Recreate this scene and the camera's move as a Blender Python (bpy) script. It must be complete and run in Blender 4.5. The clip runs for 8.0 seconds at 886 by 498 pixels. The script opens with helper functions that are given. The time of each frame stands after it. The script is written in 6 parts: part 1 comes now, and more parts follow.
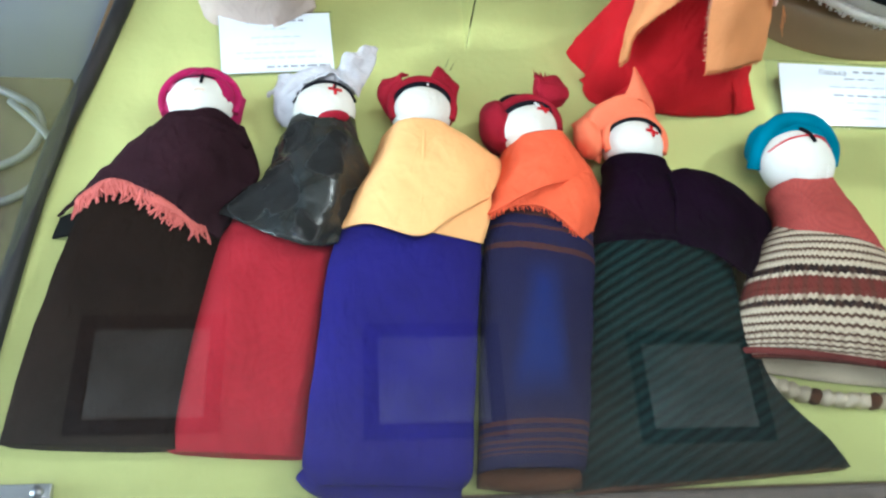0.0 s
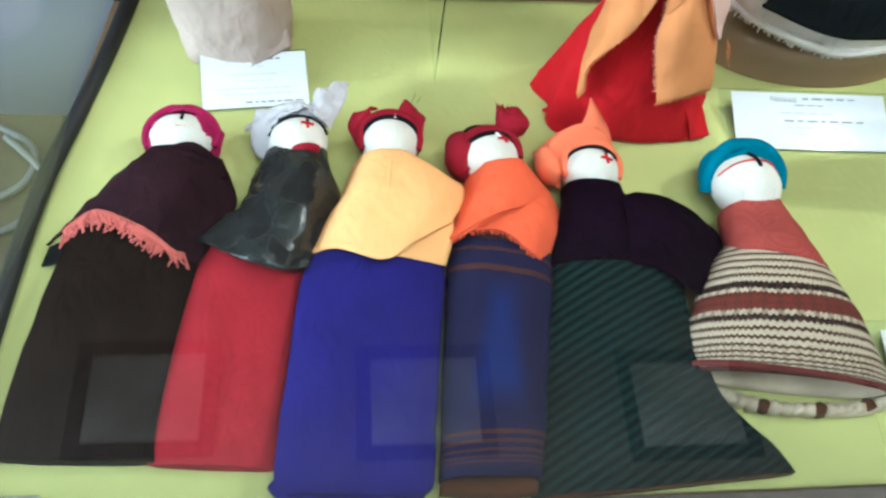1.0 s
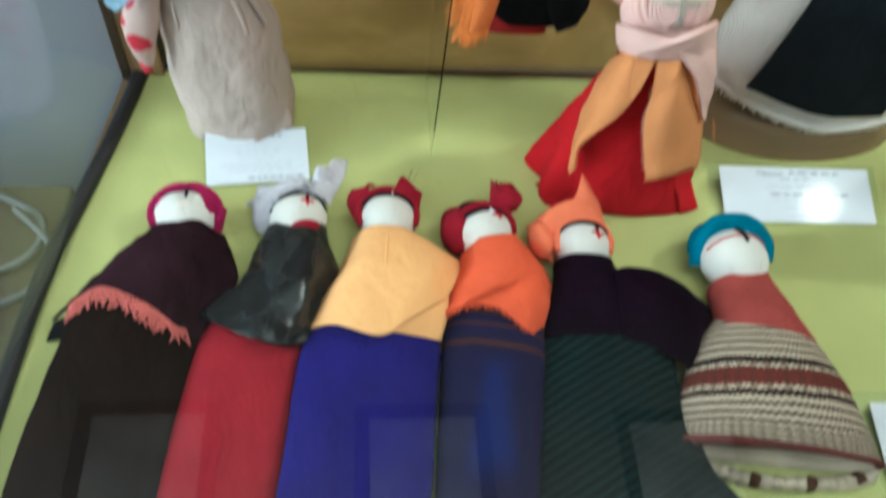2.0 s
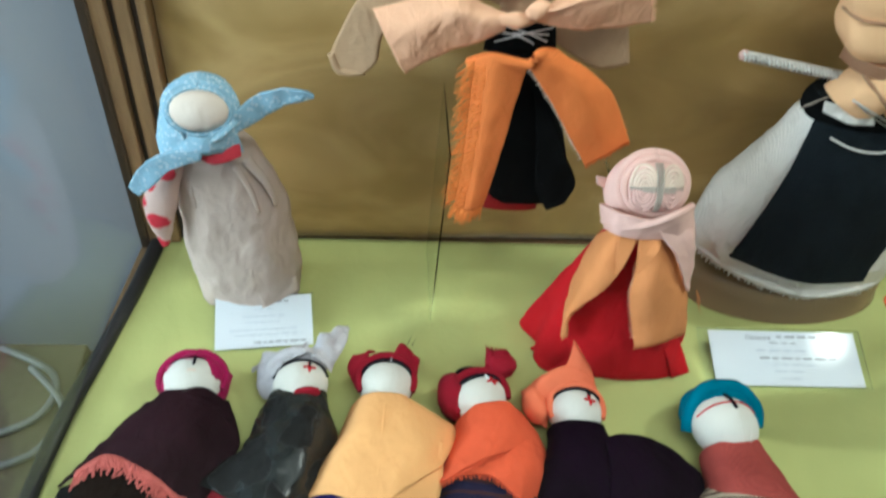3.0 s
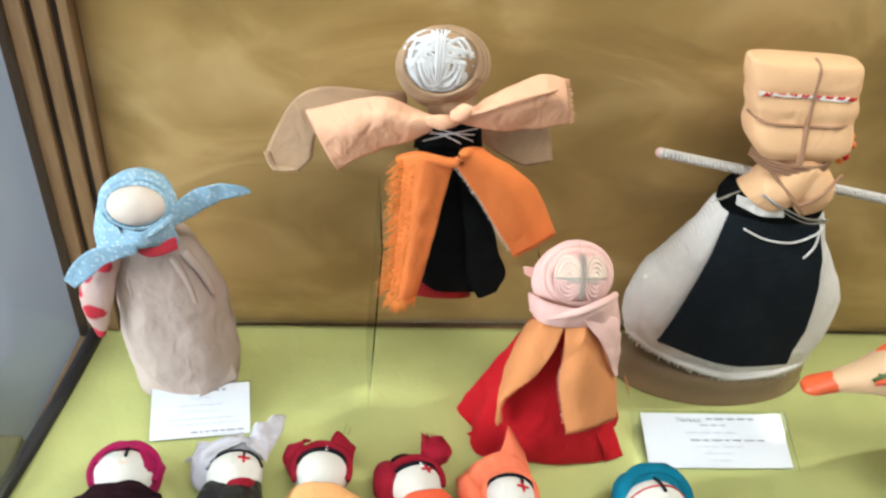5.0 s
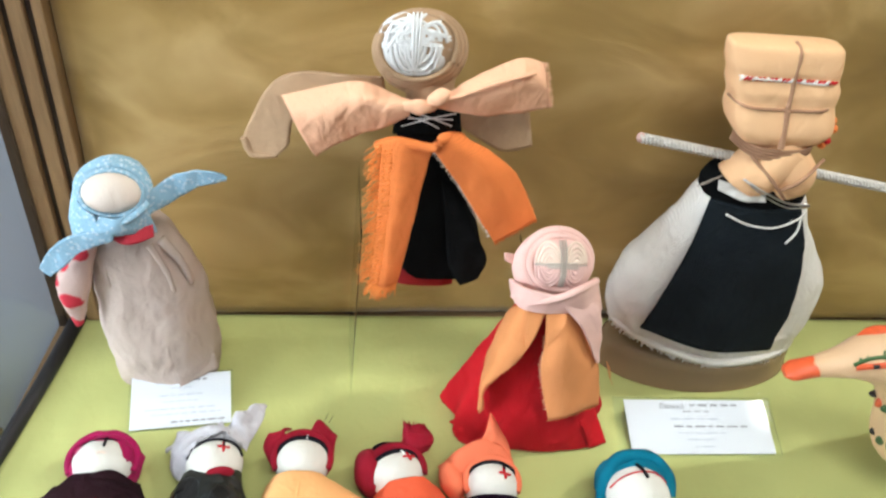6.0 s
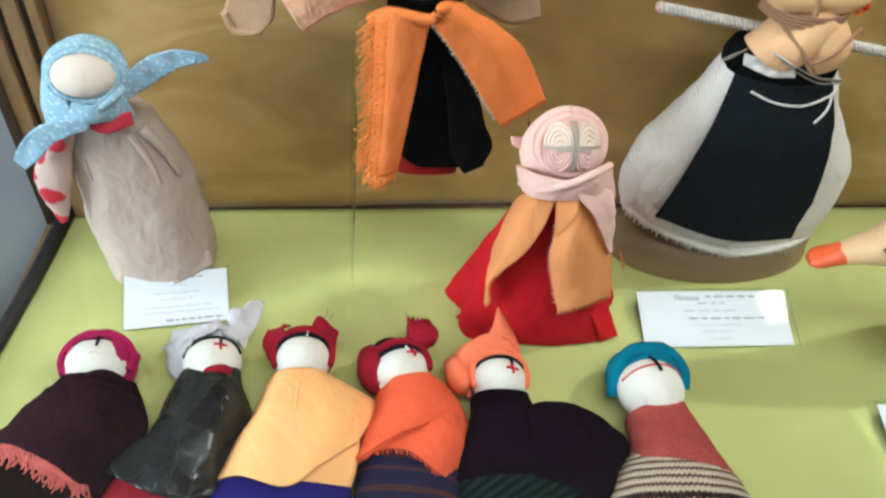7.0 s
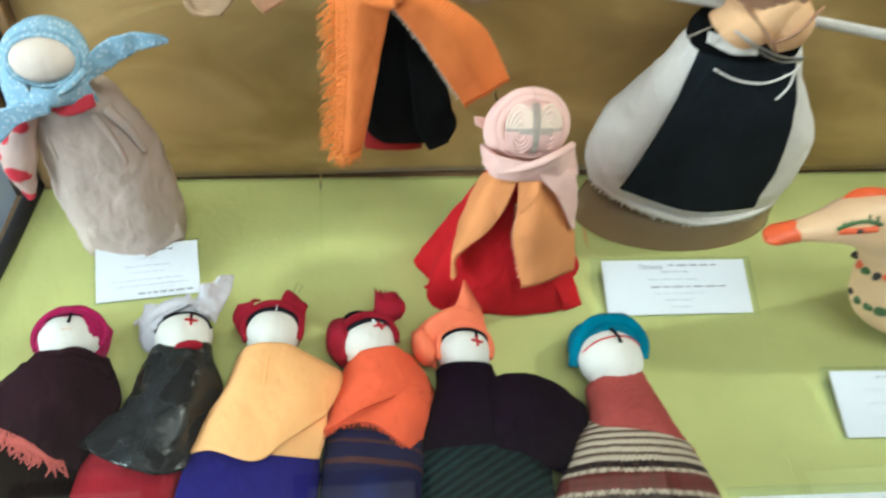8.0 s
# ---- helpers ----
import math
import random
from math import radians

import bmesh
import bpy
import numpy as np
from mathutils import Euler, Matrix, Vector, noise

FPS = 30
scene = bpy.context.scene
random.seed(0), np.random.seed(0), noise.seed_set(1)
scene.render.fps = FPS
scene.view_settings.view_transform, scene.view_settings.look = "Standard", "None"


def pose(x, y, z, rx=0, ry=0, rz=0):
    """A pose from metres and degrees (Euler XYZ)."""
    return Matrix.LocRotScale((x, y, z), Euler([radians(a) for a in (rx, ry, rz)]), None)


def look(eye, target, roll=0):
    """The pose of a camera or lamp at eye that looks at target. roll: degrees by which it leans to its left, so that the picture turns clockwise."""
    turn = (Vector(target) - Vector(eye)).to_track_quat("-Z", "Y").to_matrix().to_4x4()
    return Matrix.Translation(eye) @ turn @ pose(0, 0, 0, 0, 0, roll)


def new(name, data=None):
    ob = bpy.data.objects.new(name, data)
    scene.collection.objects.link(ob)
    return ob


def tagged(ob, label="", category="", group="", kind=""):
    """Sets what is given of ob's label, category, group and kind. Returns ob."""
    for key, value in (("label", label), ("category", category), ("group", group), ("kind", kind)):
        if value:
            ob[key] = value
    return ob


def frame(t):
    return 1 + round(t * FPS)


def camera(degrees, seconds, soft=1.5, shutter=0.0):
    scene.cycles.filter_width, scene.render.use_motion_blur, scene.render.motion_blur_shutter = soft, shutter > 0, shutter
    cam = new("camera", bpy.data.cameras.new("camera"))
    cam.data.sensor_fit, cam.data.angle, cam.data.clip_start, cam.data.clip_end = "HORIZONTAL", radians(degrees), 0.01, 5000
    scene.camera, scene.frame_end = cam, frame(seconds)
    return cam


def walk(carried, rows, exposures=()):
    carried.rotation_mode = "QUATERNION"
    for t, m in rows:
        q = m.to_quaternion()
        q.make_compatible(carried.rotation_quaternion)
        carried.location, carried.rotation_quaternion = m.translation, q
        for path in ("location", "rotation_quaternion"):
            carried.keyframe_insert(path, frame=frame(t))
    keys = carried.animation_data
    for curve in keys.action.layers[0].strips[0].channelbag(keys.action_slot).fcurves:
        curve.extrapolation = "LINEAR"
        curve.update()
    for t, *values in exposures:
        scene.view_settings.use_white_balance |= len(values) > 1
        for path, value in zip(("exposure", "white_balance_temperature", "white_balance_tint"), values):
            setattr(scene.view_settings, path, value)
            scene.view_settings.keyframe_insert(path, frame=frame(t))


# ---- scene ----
cam = camera(58.1, 8.0, soft=2.3, shutter=0.9)
EXPOSURES = [(0.0, 0.08, 5500, 0), (1.0, 0.01, 5550, -4), (2.3, -0.50, 5700, -6), (3.0, -0.47, 5750, -6), (3.5, -0.40, 5850, -4), (4.0, -0.18, 6050, 3), (4.5, -0.08, 6200, 6), (6.0, -0.08, 6150, 6), (7.0, -0.2, 6050, 2), (8.0, -0.20, 5900, -4)]
PATH = [
    (0, (-0.122, 0.073, 0.512), (0.124, 1.006, -1.24), 13.3),
    (0.5, (-0.112, 0.061, 0.531), (0.122, 1.009, -1.215), 12.0),
    (1, (-0.098, 0.054, 0.545), (0.138, 1.04, -1.179), 11.4),
    (1.2, (-0.092, 0.052, 0.545), (0.128, 1.041, -1.179), 10.7),
    (2.3, (-0.096, 0.067, 0.588), (0.139, 1.247, -1.01), 9.4),
    (2.5, (-0.091, 0.069, 0.601), (0.125, 1.317, -0.947), 8.4),
    (3, (-0.085, 0.067, 0.615), (0.11, 1.417, -0.848), 7.3),
    (3.5, (-0.081, 0.06, 0.622), (0.133, 1.483, -0.768), 7.6),
    (4, (-0.081, 0.056, 0.633), (0.168, 1.555, -0.668), 8.3),
    (4.5, (-0.073, 0.056, 0.64), (0.205, 1.565, -0.644), 8.8),
    (4.7, (-0.07, 0.059, 0.64), (0.209, 1.554, -0.658), 8.8),
    (5.8, (-0.049, 0.061, 0.638), (0.253, 1.521, -0.695), 9.0),
    (6, (-0.052, 0.06, 0.635), (0.25, 1.519, -0.699), 9.1),
    (6.5, (-0.043, 0.065, 0.614), (0.251, 1.424, -0.824), 9.0),
    (7, (-0.041, 0.08, 0.599), (0.24, 1.365, -0.908), 8.7),
    (7.5, (-0.031, 0.089, 0.599), (0.245, 1.298, -0.97), 9.0),
    (8, (-0.024, 0.099, 0.632), (0.285, 1.249, -0.975), 10.7),
]
walk(cam, [(t, look(eye, target, roll)) for t, eye, target, roll in PATH], EXPOSURES)

# ---------------------------------------------------------------- light
world = bpy.data.worlds.new("room_world")
scene.world = world
world.use_nodes = True
wn = world.node_tree.nodes
sky = wn.new("ShaderNodeTexSky")
sky.sky_type = "NISHITA"
sky.sun_disc = False
sky.sun_elevation = radians(35)
sky.sun_rotation = radians(250)
wn["Background"].inputs[1].default_value = 0.10
world.node_tree.links.new(sky.outputs[0], wn["Background"].inputs[0])


def area_lamp(name, eye, target, sx, sy, watts, colour):
    d = bpy.data.lights.new(name, "AREA")
    d.shape, d.size, d.size_y, d.energy, d.color = "RECTANGLE", sx, sy, watts, colour
    ob = new(name, d)
    ob.matrix_world = look(eye, target)
    return ob


# cool side fill, added to light the case; its source is unseen
area_lamp("side_fill_light", (-2.48, -0.2, 0.75), (0, 0.3, 0.3), 1.4, 1.4, 54, (0.86, 0.93, 1.0))
# soft overhead fill, added without any fitting
area_lamp("overhead_fill_light", (0.15, -0.15, 1.86), (0.15, 0.35, 0), 1.2, 0.5, 22, (1.0, 0.97, 0.9))
bulb = area_lamp("round_ceiling_light", (1.485, 0.645, 1.885), (0.6, 0.4, 0), 0.11, 0.11, 26, (1.0, 0.96, 0.88))
bulb.data.shape = "DISK"


# ---------------------------------------------------------------- materials
class Mat:
    """A small node builder."""

    def __init__(self, name, colour=(0.5, 0.5, 0.5), rough=0.85, metal=0.0):
        self.m = bpy.data.materials.new(name)
        self.m.use_nodes = True
        self.t = self.m.node_tree
        self.b = self.t.nodes["Principled BSDF"]
        self.b.inputs["Base Color"].default_value = (*colour, 1)
        self.b.inputs["Roughness"].default_value = rough
        self.b.inputs["Metallic"].default_value = metal
        self.height = None

    def add(self, kind, **inputs):
        n = self.t.nodes.new("ShaderNode" + kind)
        for k, v in inputs.items():
            self.put(n, k.replace("_", " "), v)
        return n

    def put(self, n, key, v):
        if isinstance(v, bpy.types.NodeSocket):
            self.t.links.new(v, n.inputs[key])
        else:
            n.inputs[key].default_value = (*v, 1) if isinstance(v, tuple) and len(v) == 3 and n.inputs[key].type == "RGBA" else v

    def coord(self, which="Object"):
        return self.add("TexCoord").outputs[which]

    def scaled(self, vec, s, turn=(0, 0, 0)):
        n = self.add("Mapping")
        self.put(n, "Vector", vec)
        n.inputs["Scale"].default_value = s
        n.inputs["Rotation"].default_value = turn
        return n.outputs[0]

    def noise(self, vec, scale, detail=3.0, rough=0.55, distort=0.0):
        n = self.add("TexNoise")
        self.put(n, "Vector", vec)
        n.inputs["Scale"].default_value, n.inputs["Detail"].default_value = scale, detail
        n.inputs["Roughness"].default_value, n.inputs["Distortion"].default_value = rough, distort
        return n.outputs[0]

    def wave(self, vec, scale, axis="X", distort=0.0, profile="SIN"):
        n = self.t.nodes.new("ShaderNodeTexWave")
        n.bands_direction, n.wave_profile = axis, profile
        self.put(n, "Vector", vec)
        n.inputs["Scale"].default_value, n.inputs["Distortion"].default_value = scale, distort
        n.inputs["Detail Scale"].default_value = 2.0
        return n.outputs["Fac"]

    def ramp(self, fac, stops, constant=False):
        n = self.t.nodes.new("ShaderNodeValToRGB")
        self.put(n, "Fac", fac)
        e = n.color_ramp.elements
        while len(e) < len(stops):
            e.new(0.5)
        for el, (p, c) in zip(e, stops):
            el.position, el.color = p, ((*c, 1) if isinstance(c, tuple) else (c, c, c, 1))
        if constant:
            n.color_ramp.interpolation = "CONSTANT"
        return n.outputs[0]

    def math(self, op, a, b=0.0):
        n = self.t.nodes.new("ShaderNodeMath")
        n.operation = op
        self.put(n, 0, a)
        self.put(n, 1, b)
        return n.outputs[0]

    def mix(self, fac, a, b, mode="MIX"):
        n = self.t.nodes.new("ShaderNodeMix")
        n.data_type, n.blend_type = "RGBA", mode
        for i, v in ((0, fac), (6, a), (7, b)):
            if isinstance(v, bpy.types.NodeSocket):
                self.t.links.new(v, n.inputs[i])
            else:
                n.inputs[i].default_value = (*v, 1) if isinstance(v, tuple) else v
        return n.outputs[2]

    def colour(self, c):
        self.t.links.new(c, self.b.inputs["Base Color"])
        return self

    def bump(self, h, strength=0.4, distance=0.001):
        n = self.add("Bump")
        n.inputs["Strength"].default_value, n.inputs["Distance"].default_value = strength, distance
        self.put(n, "Height", h)
        if self.height is not None:
            self.t.links.new(self.height, n.inputs["Normal"])
        self.height = n.outputs[0]
        self.t.links.new(self.height, self.b.inputs["Normal"])
        return self


def cloth(name, colour, rough=0.9, vary=0.25, weave=900, bump=0.35, sheen=0.15, dirt=None, creases=0.45, threads=0.0):
    """Woven cloth: mottled dye, faint wear and a thread relief."""
    k = Mat(name, colour, rough)
    o = k.coord()
    big = k.noise(o, 22, 4)
    fine = k.noise(o, 260, 3)
    dark = tuple(c * (1 - vary) for c in colour)
    light = tuple(min(1, c * (1 + vary * 0.8) + 0.001) for c in colour)
    c = k.ramp(big, [(0.3, dark), (0.7, light)])
    c = k.mix(k.ramp(fine, [(0.35, 0.0), (0.75, 0.35)]), c, dirt or light)
    f = weave / 2.4
    w = k.math("ADD", k.math("ADD", k.wave(o, f, "X", 0.6), k.wave(o, f, "Y", 0.6)), k.wave(o, f, "Z", 0.6))
    if threads:
        # slubs and gaps between coarse threads
        t = k.math("MULTIPLY", k.wave(o, f, "X", 1.5), k.wave(o, f, "Z", 1.5))
        c = k.mix(k.ramp(t, [(0.0, threads), (0.5, 0.0)]), c, tuple(q * 0.45 for q in colour))
        c = k.mix(k.ramp(k.noise(k.scaled(o, (1, 1, 6)), 120, 3), [(0.55, 0.0), (0.8, threads)]), c, light)
    k.colour(c)
    k.bump(w, bump * 0.45, 0.0005)
    k.bump(k.noise(o, 190, 3), 0.25, 0.0012)
    k.bump(k.noise(k.scaled(o, (1.0, 0.7, 0.6)), 52, 2, 0.5, 1.2), min(1.0, creases * 0.8), 0.004)
    k.bump(k.noise(k.scaled(o, (1.0, 0.6, 0.8)), 17, 3, 0.5, 0.7), creases, 0.012)
    k.b.inputs["Sheen Weight"].default_value = sheen * 0.1 if max(colour) > 0.03 else 0.0
    k.b.inputs["Specular IOR Level"].default_value = 0.06 if max(colour) > 0.03 else 0.02
    return k.m


def clear(name, tint=(1, 1, 1), ior=1.45, rough=0.0):
    k = Mat(name, tint, rough)
    k.b.inputs["Transmission Weight"].default_value = 1.0
    k.b.inputs["IOR"].default_value = ior
    return k.m


GREEN_FELT = cloth("green_cotton", (0.51, 0.535, 0.205), 0.92, 0.07, 1500, 0.2, 0.1, None, 0.12)


def backdrop_mat():
    k = Mat("bronze_satin", (0.3, 0.18, 0.05), 0.55)
    o = k.coord()
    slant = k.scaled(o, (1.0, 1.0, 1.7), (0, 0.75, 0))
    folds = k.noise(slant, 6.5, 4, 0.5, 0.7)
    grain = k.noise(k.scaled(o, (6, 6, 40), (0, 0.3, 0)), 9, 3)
    # slanted tones paint satin sheen and fold shading into the colour
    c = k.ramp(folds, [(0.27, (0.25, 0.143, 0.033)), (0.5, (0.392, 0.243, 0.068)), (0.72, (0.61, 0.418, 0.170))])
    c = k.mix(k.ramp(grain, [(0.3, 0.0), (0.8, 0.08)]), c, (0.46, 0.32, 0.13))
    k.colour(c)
    k.bump(folds, 0.35, 0.02)
    k.bump(k.wave(o, 260, "Z", 0.5), 0.12, 0.0005)
    k.b.inputs["Sheen Weight"].default_value = 0.2
    return k.m


def wood(name, a, b, rough=0.5):
    k = Mat(name, a, rough)
    o = k.coord()
    g = k.noise(k.scaled(o, (30, 30, 2.5)), 6, 5, 0.6, 0.5)
    k.colour(k.ramp(g, [(0.3, a), (0.7, b)]))
    k.bump(g, 0.2, 0.001)
    return k.m


def paint(name, colour, rough=0.6, vary=0.08, scale=6):
    k = Mat(name, colour, rough)
    o = k.coord()
    n = k.noise(o, scale, 5)
    k.colour(k.ramp(n, [(0.3, tuple(c * (1 - vary) for c in colour)), (0.7, tuple(min(1, c * (1 + vary)) for c in colour))]))
    k.bump(k.noise(o, scale * 30, 3), 0.15, 0.001)
    return k.m


BRONZE = backdrop_mat()
OAK = wood("brown_wood", (0.20, 0.115, 0.05), (0.32, 0.19, 0.085))
DARKWOOD = wood("dark_wood", (0.022, 0.013, 0.008), (0.05, 0.03, 0.018))
GASKET = paint("black_gasket", (0.008, 0.007, 0.009), 0.55, 0.3, 40)
GLASS = clear("case_glass", (0.985, 0.995, 0.99), 1.21)
ACRYLIC = clear("clear_acrylic", (0.93, 0.96, 0.98), 1.14)
EDGE = clear("clear_acrylic_edge", (0.95, 0.97, 0.92), 1.10)
FILM = clear("thin_clear_film", (1, 1, 1), 1.06)
# the tint paints in the brown backdrop refracted by clear plastic
REFRACTBROWN = clear("clear_plastic_refracted_brown", (0.46, 0.33, 0.19), 1.25, 0.2)
REFRACTBROWN.node_tree.nodes["Principled BSDF"].inputs["Transmission Weight"].default_value = 0.55
STEEL = Mat("brushed_steel", (0.62, 0.63, 0.65), 0.28, 1.0).m
PAPER = paint("white_paper", (0.76, 0.80, 0.86), 0.55, 0.02, 20)
PAPER.node_tree.nodes["Principled BSDF"].inputs["Coat Weight"].default_value = 0.8
PAPER.node_tree.nodes["Principled BSDF"].inputs["Coat Roughness"].default_value = 0.04
INK = paint("grey_ink", (0.27, 0.28, 0.33), 0.7, 0.1, 20)
PALEINK = paint("pale_ink", (0.47, 0.51, 0.60), 0.7, 0.05, 20)
WALLPAINT = paint("grey_wall_paint", (0.13, 0.135, 0.145), 0.8, 0.1, 1.5)
PALEWALL = paint("pale_blue_wall_paint", (0.42, 0.46, 0.54), 0.8, 0.08, 1.5)
CEILPAINT = paint("white_ceiling_paint", (0.78, 0.78, 0.76), 0.8, 0.04, 2)
LINO = paint("dark_brown_linoleum", (0.072, 0.062, 0.052), 0.7, 0.3, 3)
# for panels added only to be mirrored in the front glass
REFLPANEL = paint("pale_grey_reflection_panel", (0.145, 0.14, 0.13), 0.7, 0.35, 8)
KHAKI = wood("khaki_brown_wood", (0.10, 0.085, 0.045), (0.17, 0.14, 0.08))
CABLE = paint("white_cable", (0.21, 0.22, 0.21), 0.5, 0.1, 20)

FACE = cloth("white_linen", (0.72, 0.70, 0.64), 0.95, 0.08, 1400, 0.3)
NAVYTHREAD = cloth("black_thread", (0.008, 0.008, 0.013), 0.75, 0.2, 2500, 0.2)
REDTHREAD = cloth("red_thread", (0.50, 0.012, 0.02), 0.7, 0.2, 2500, 0.2)
MAGENTA = cloth("magenta_satin", (0.33, 0.008, 0.078), 0.45, 0.35, 1800, 0.2, 0.3)
PLUM = cloth("plum_wool", (0.024, 0.008, 0.013), 0.85, 0.5, 700, 0.6, 0.1, (0.058, 0.024, 0.031), 1.0, 0.4)
PINKFRINGE = cloth("salmon_fringe", (0.60, 0.15, 0.13), 0.9, 0.3, 1500, 0.3)
BROWNSKIRT = cloth("dark_brown_wool", (0.011, 0.0055, 0.0036), 0.95, 0.5, 700, 0.6, 0.1, (0.026, 0.015, 0.010), 0.7, 0.4)
WHITEGAUZE = cloth("white_gauze", (0.62, 0.60, 0.64), 0.95, 0.16, 500, 0.8, 0.1, None, 1.0, 0.3)
REDSKIRT = cloth("crimson_cotton", (0.34, 0.018, 0.030), 0.9, 0.15, 900, 0.5, 0.1, None, 0.5, 0.12)
BLUESKIRT = cloth("royal_blue_cotton", (0.016, 0.012, 0.150), 0.92, 0.22, 900, 0.5, 0.1, None, 0.5, 0.15)
YELLOW = cloth("pale_orange_felt", (0.93, 0.495, 0.20), 0.95, 0.04, 1600, 0.25, 0.1, None, 0.5)
WINE = cloth("wine_red_cotton", (0.27, 0.008, 0.022), 0.85, 0.35, 1300, 0.35)
CORAL = cloth("coral_red_linen", (0.85, 0.130, 0.055), 0.92, 0.12, 700, 0.7, 0.1, None, 0.7, 0.15)
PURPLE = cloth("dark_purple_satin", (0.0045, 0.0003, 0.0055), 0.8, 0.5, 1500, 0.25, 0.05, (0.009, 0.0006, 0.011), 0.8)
SALMON = cloth("salmon_linen", (0.83, 0.20, 0.10), 0.92, 0.12, 900, 0.5)
TEAL = cloth("teal_cotton", (0.006, 0.15, 0.235), 0.8, 0.35, 1200, 0.4)
BRICK = cloth("brick_red_linen", (0.36, 0.065, 0.055), 0.92, 0.2, 600, 0.7, 0.1, None, 0.6, 0.3)
TAUPE = cloth("taupe_linen", (0.61, 0.495, 0.435), 0.95, 0.08, 700, 0.6, 0.1, None, 0.65, 0.10)
ORANGE = cloth("orange_burlap", (0.92, 0.255, 0.070), 0.92, 0.10, 420, 0.9, 0.1, None, 0.45, 0.45)
ORANGETHREAD = cloth("orange_loose_thread", (0.93, 0.30, 0.075), 0.92, 0.15, 2000, 0.3)
BEIGESHEER = cloth("beige_chiffon", (0.44, 0.29, 0.175), 0.85, 0.15, 1300, 0.3)
PEACH = cloth("peach_cotton", (0.87, 0.49, 0.31), 0.92, 0.08, 1400, 0.3, 0.1, None, 0.8)
BLACKCLOTH = cloth("black_cotton", (0.005, 0.0055, 0.006), 0.9, 0.25, 1100, 0.4)
CHARCOAL = cloth("charcoal_wool", (0.011, 0.015, 0.020), 0.95, 0.5, 330, 0.9, 0.1, (0.055, 0.064, 0.068), 0.5, 0.7)
DEEPRED = cloth("deep_red_cotton", (0.25, 0.012, 0.014), 0.9, 0.2, 1100, 0.4)
SCARLET = cloth("scarlet_cotton", (0.50, 0.010, 0.017), 0.88, 0.15, 1300, 0.3, 0.1, None, 0.7)
TANGERINE = cloth("apricot_linen", (0.76, 0.31, 0.12), 0.93, 0.1, 620, 0.7, 0.1, None, 0.5, 0.2)
ROSE = cloth("pale_pink_jersey", (0.80, 0.52, 0.46), 0.95, 0.07, 1600, 0.25)
YARNWHITE = cloth("white_yarn", (0.78, 0.77, 0.76), 0.9, 0.06, 2500, 0.2)
YARNCREAM = cloth("cream_yarn", (0.80, 0.64, 0.53), 0.9, 0.1, 2500, 0.2)
YARNPINK = cloth("pink_yarn", (0.77, 0.51, 0.46), 0.9, 0.1, 2500, 0.2)
YARNGREY = cloth("grey_yarn", (0.46, 0.39, 0.33), 0.9, 0.15, 2500, 0.2)
TAN = cloth("tan_knit", (0.80, 0.49, 0.27), 0.92, 0.07, 1500, 0.25)
BROWNRIBBON = cloth("brown_ribbon", (0.36, 0.20, 0.12), 0.75, 0.15, 2000, 0.2)
OFFWHITE = cloth("off_white_linen", (0.84, 0.80, 0.75), 0.95, 0.12, 420, 1.0, 0.1, None, 0.9, 0.4)


def flowered(name, ground, flower, scale, lo, hi, rough=0.9, glossy=0.0):
    k = Mat(name, ground, rough)
    o = k.coord()
    v = k.t.nodes.new("ShaderNodeTexVoronoi")
    warp = k.noise(o, scale * 2.2, 2)
    k.put(v, "Vector", o)
    v.inputs["Scale"].default_value = scale
    d = k.math("ADD", v.outputs["Distance"], k.math("MULTIPLY", k.math("SUBTRACT", warp, 0.5), 0.45))
    f = k.ramp(d, [(lo, 1.0), (hi, 0.0)])
    k.colour(k.mix(f, ground, flower))
    if glossy:
        k.t.links.new(k.ramp(f, [(0.0, glossy), (1.0, 0.9)]), k.b.inputs["Roughness"])
    k.bump(f, 0.4, 0.001)
    k.bump(k.noise(o, 60, 4, 0.6, 1.0), 0.2 if glossy else 0.4, 0.004)
    if glossy:
        k.bump(k.noise(o, 24, 2, 0.5, 0.8), 0.7, 0.014)
    k.b.inputs["Specular IOR Level"].default_value = 0.5 if glossy else 0.06
    return k.m


DOTS = flowered("blue_dotted_cotton", (0.29, 0.46, 0.59), (0.50, 0.62, 0.71), 250, 0.26, 0.42)
FLORAL = flowered("cream_cotton_with_red_flowers", (0.64, 0.47, 0.42), (0.60, 0.045, 0.07), 42, 0.36, 0.44)
PVC = flowered("glossy_black_cloth_with_dark_flowers", (0.014, 0.0165, 0.016), (0.0010, 0.0010, 0.0012), 31, 0.46, 0.50, 0.4, 0.26)


def ribbed_green():
    k = Mat("dark_green_ribbed_wool", (0.02, 0.06, 0.055), 0.9)
    o = k.coord()
    w = k.wave(k.scaled(o, (1, 1, 1), (0, 0, radians(62))), 47, "X", 0.8)
    s = k.wave(k.scaled(o, (1, 1, 1), (0, 0, radians(20))), 130, "X", 0.8)
    c = k.ramp(w, [(0.10, (0.0020, 0.0065, 0.0072)), (0.8, (0.0095, 0.032, 0.032))])
    c = k.mix(k.ramp(s, [(0.2, 0.35), (0.7, 0.0)]), c, (0.002, 0.006, 0.006))
    c = k.mix(k.ramp(k.noise(o, 11, 3), [(0.40, 0.0), (0.70, 0.55)]), c, (0.010, 0.009, 0.006))
    k.colour(c)
    k.bump(w, 0.7, 0.0025)
    k.bump(s, 0.3, 0.001)
    k.bump(k.noise(o, 300, 2), 0.3, 0.0008)
    k.b.inputs["Specular IOR Level"].default_value = 0.08
    return k.m


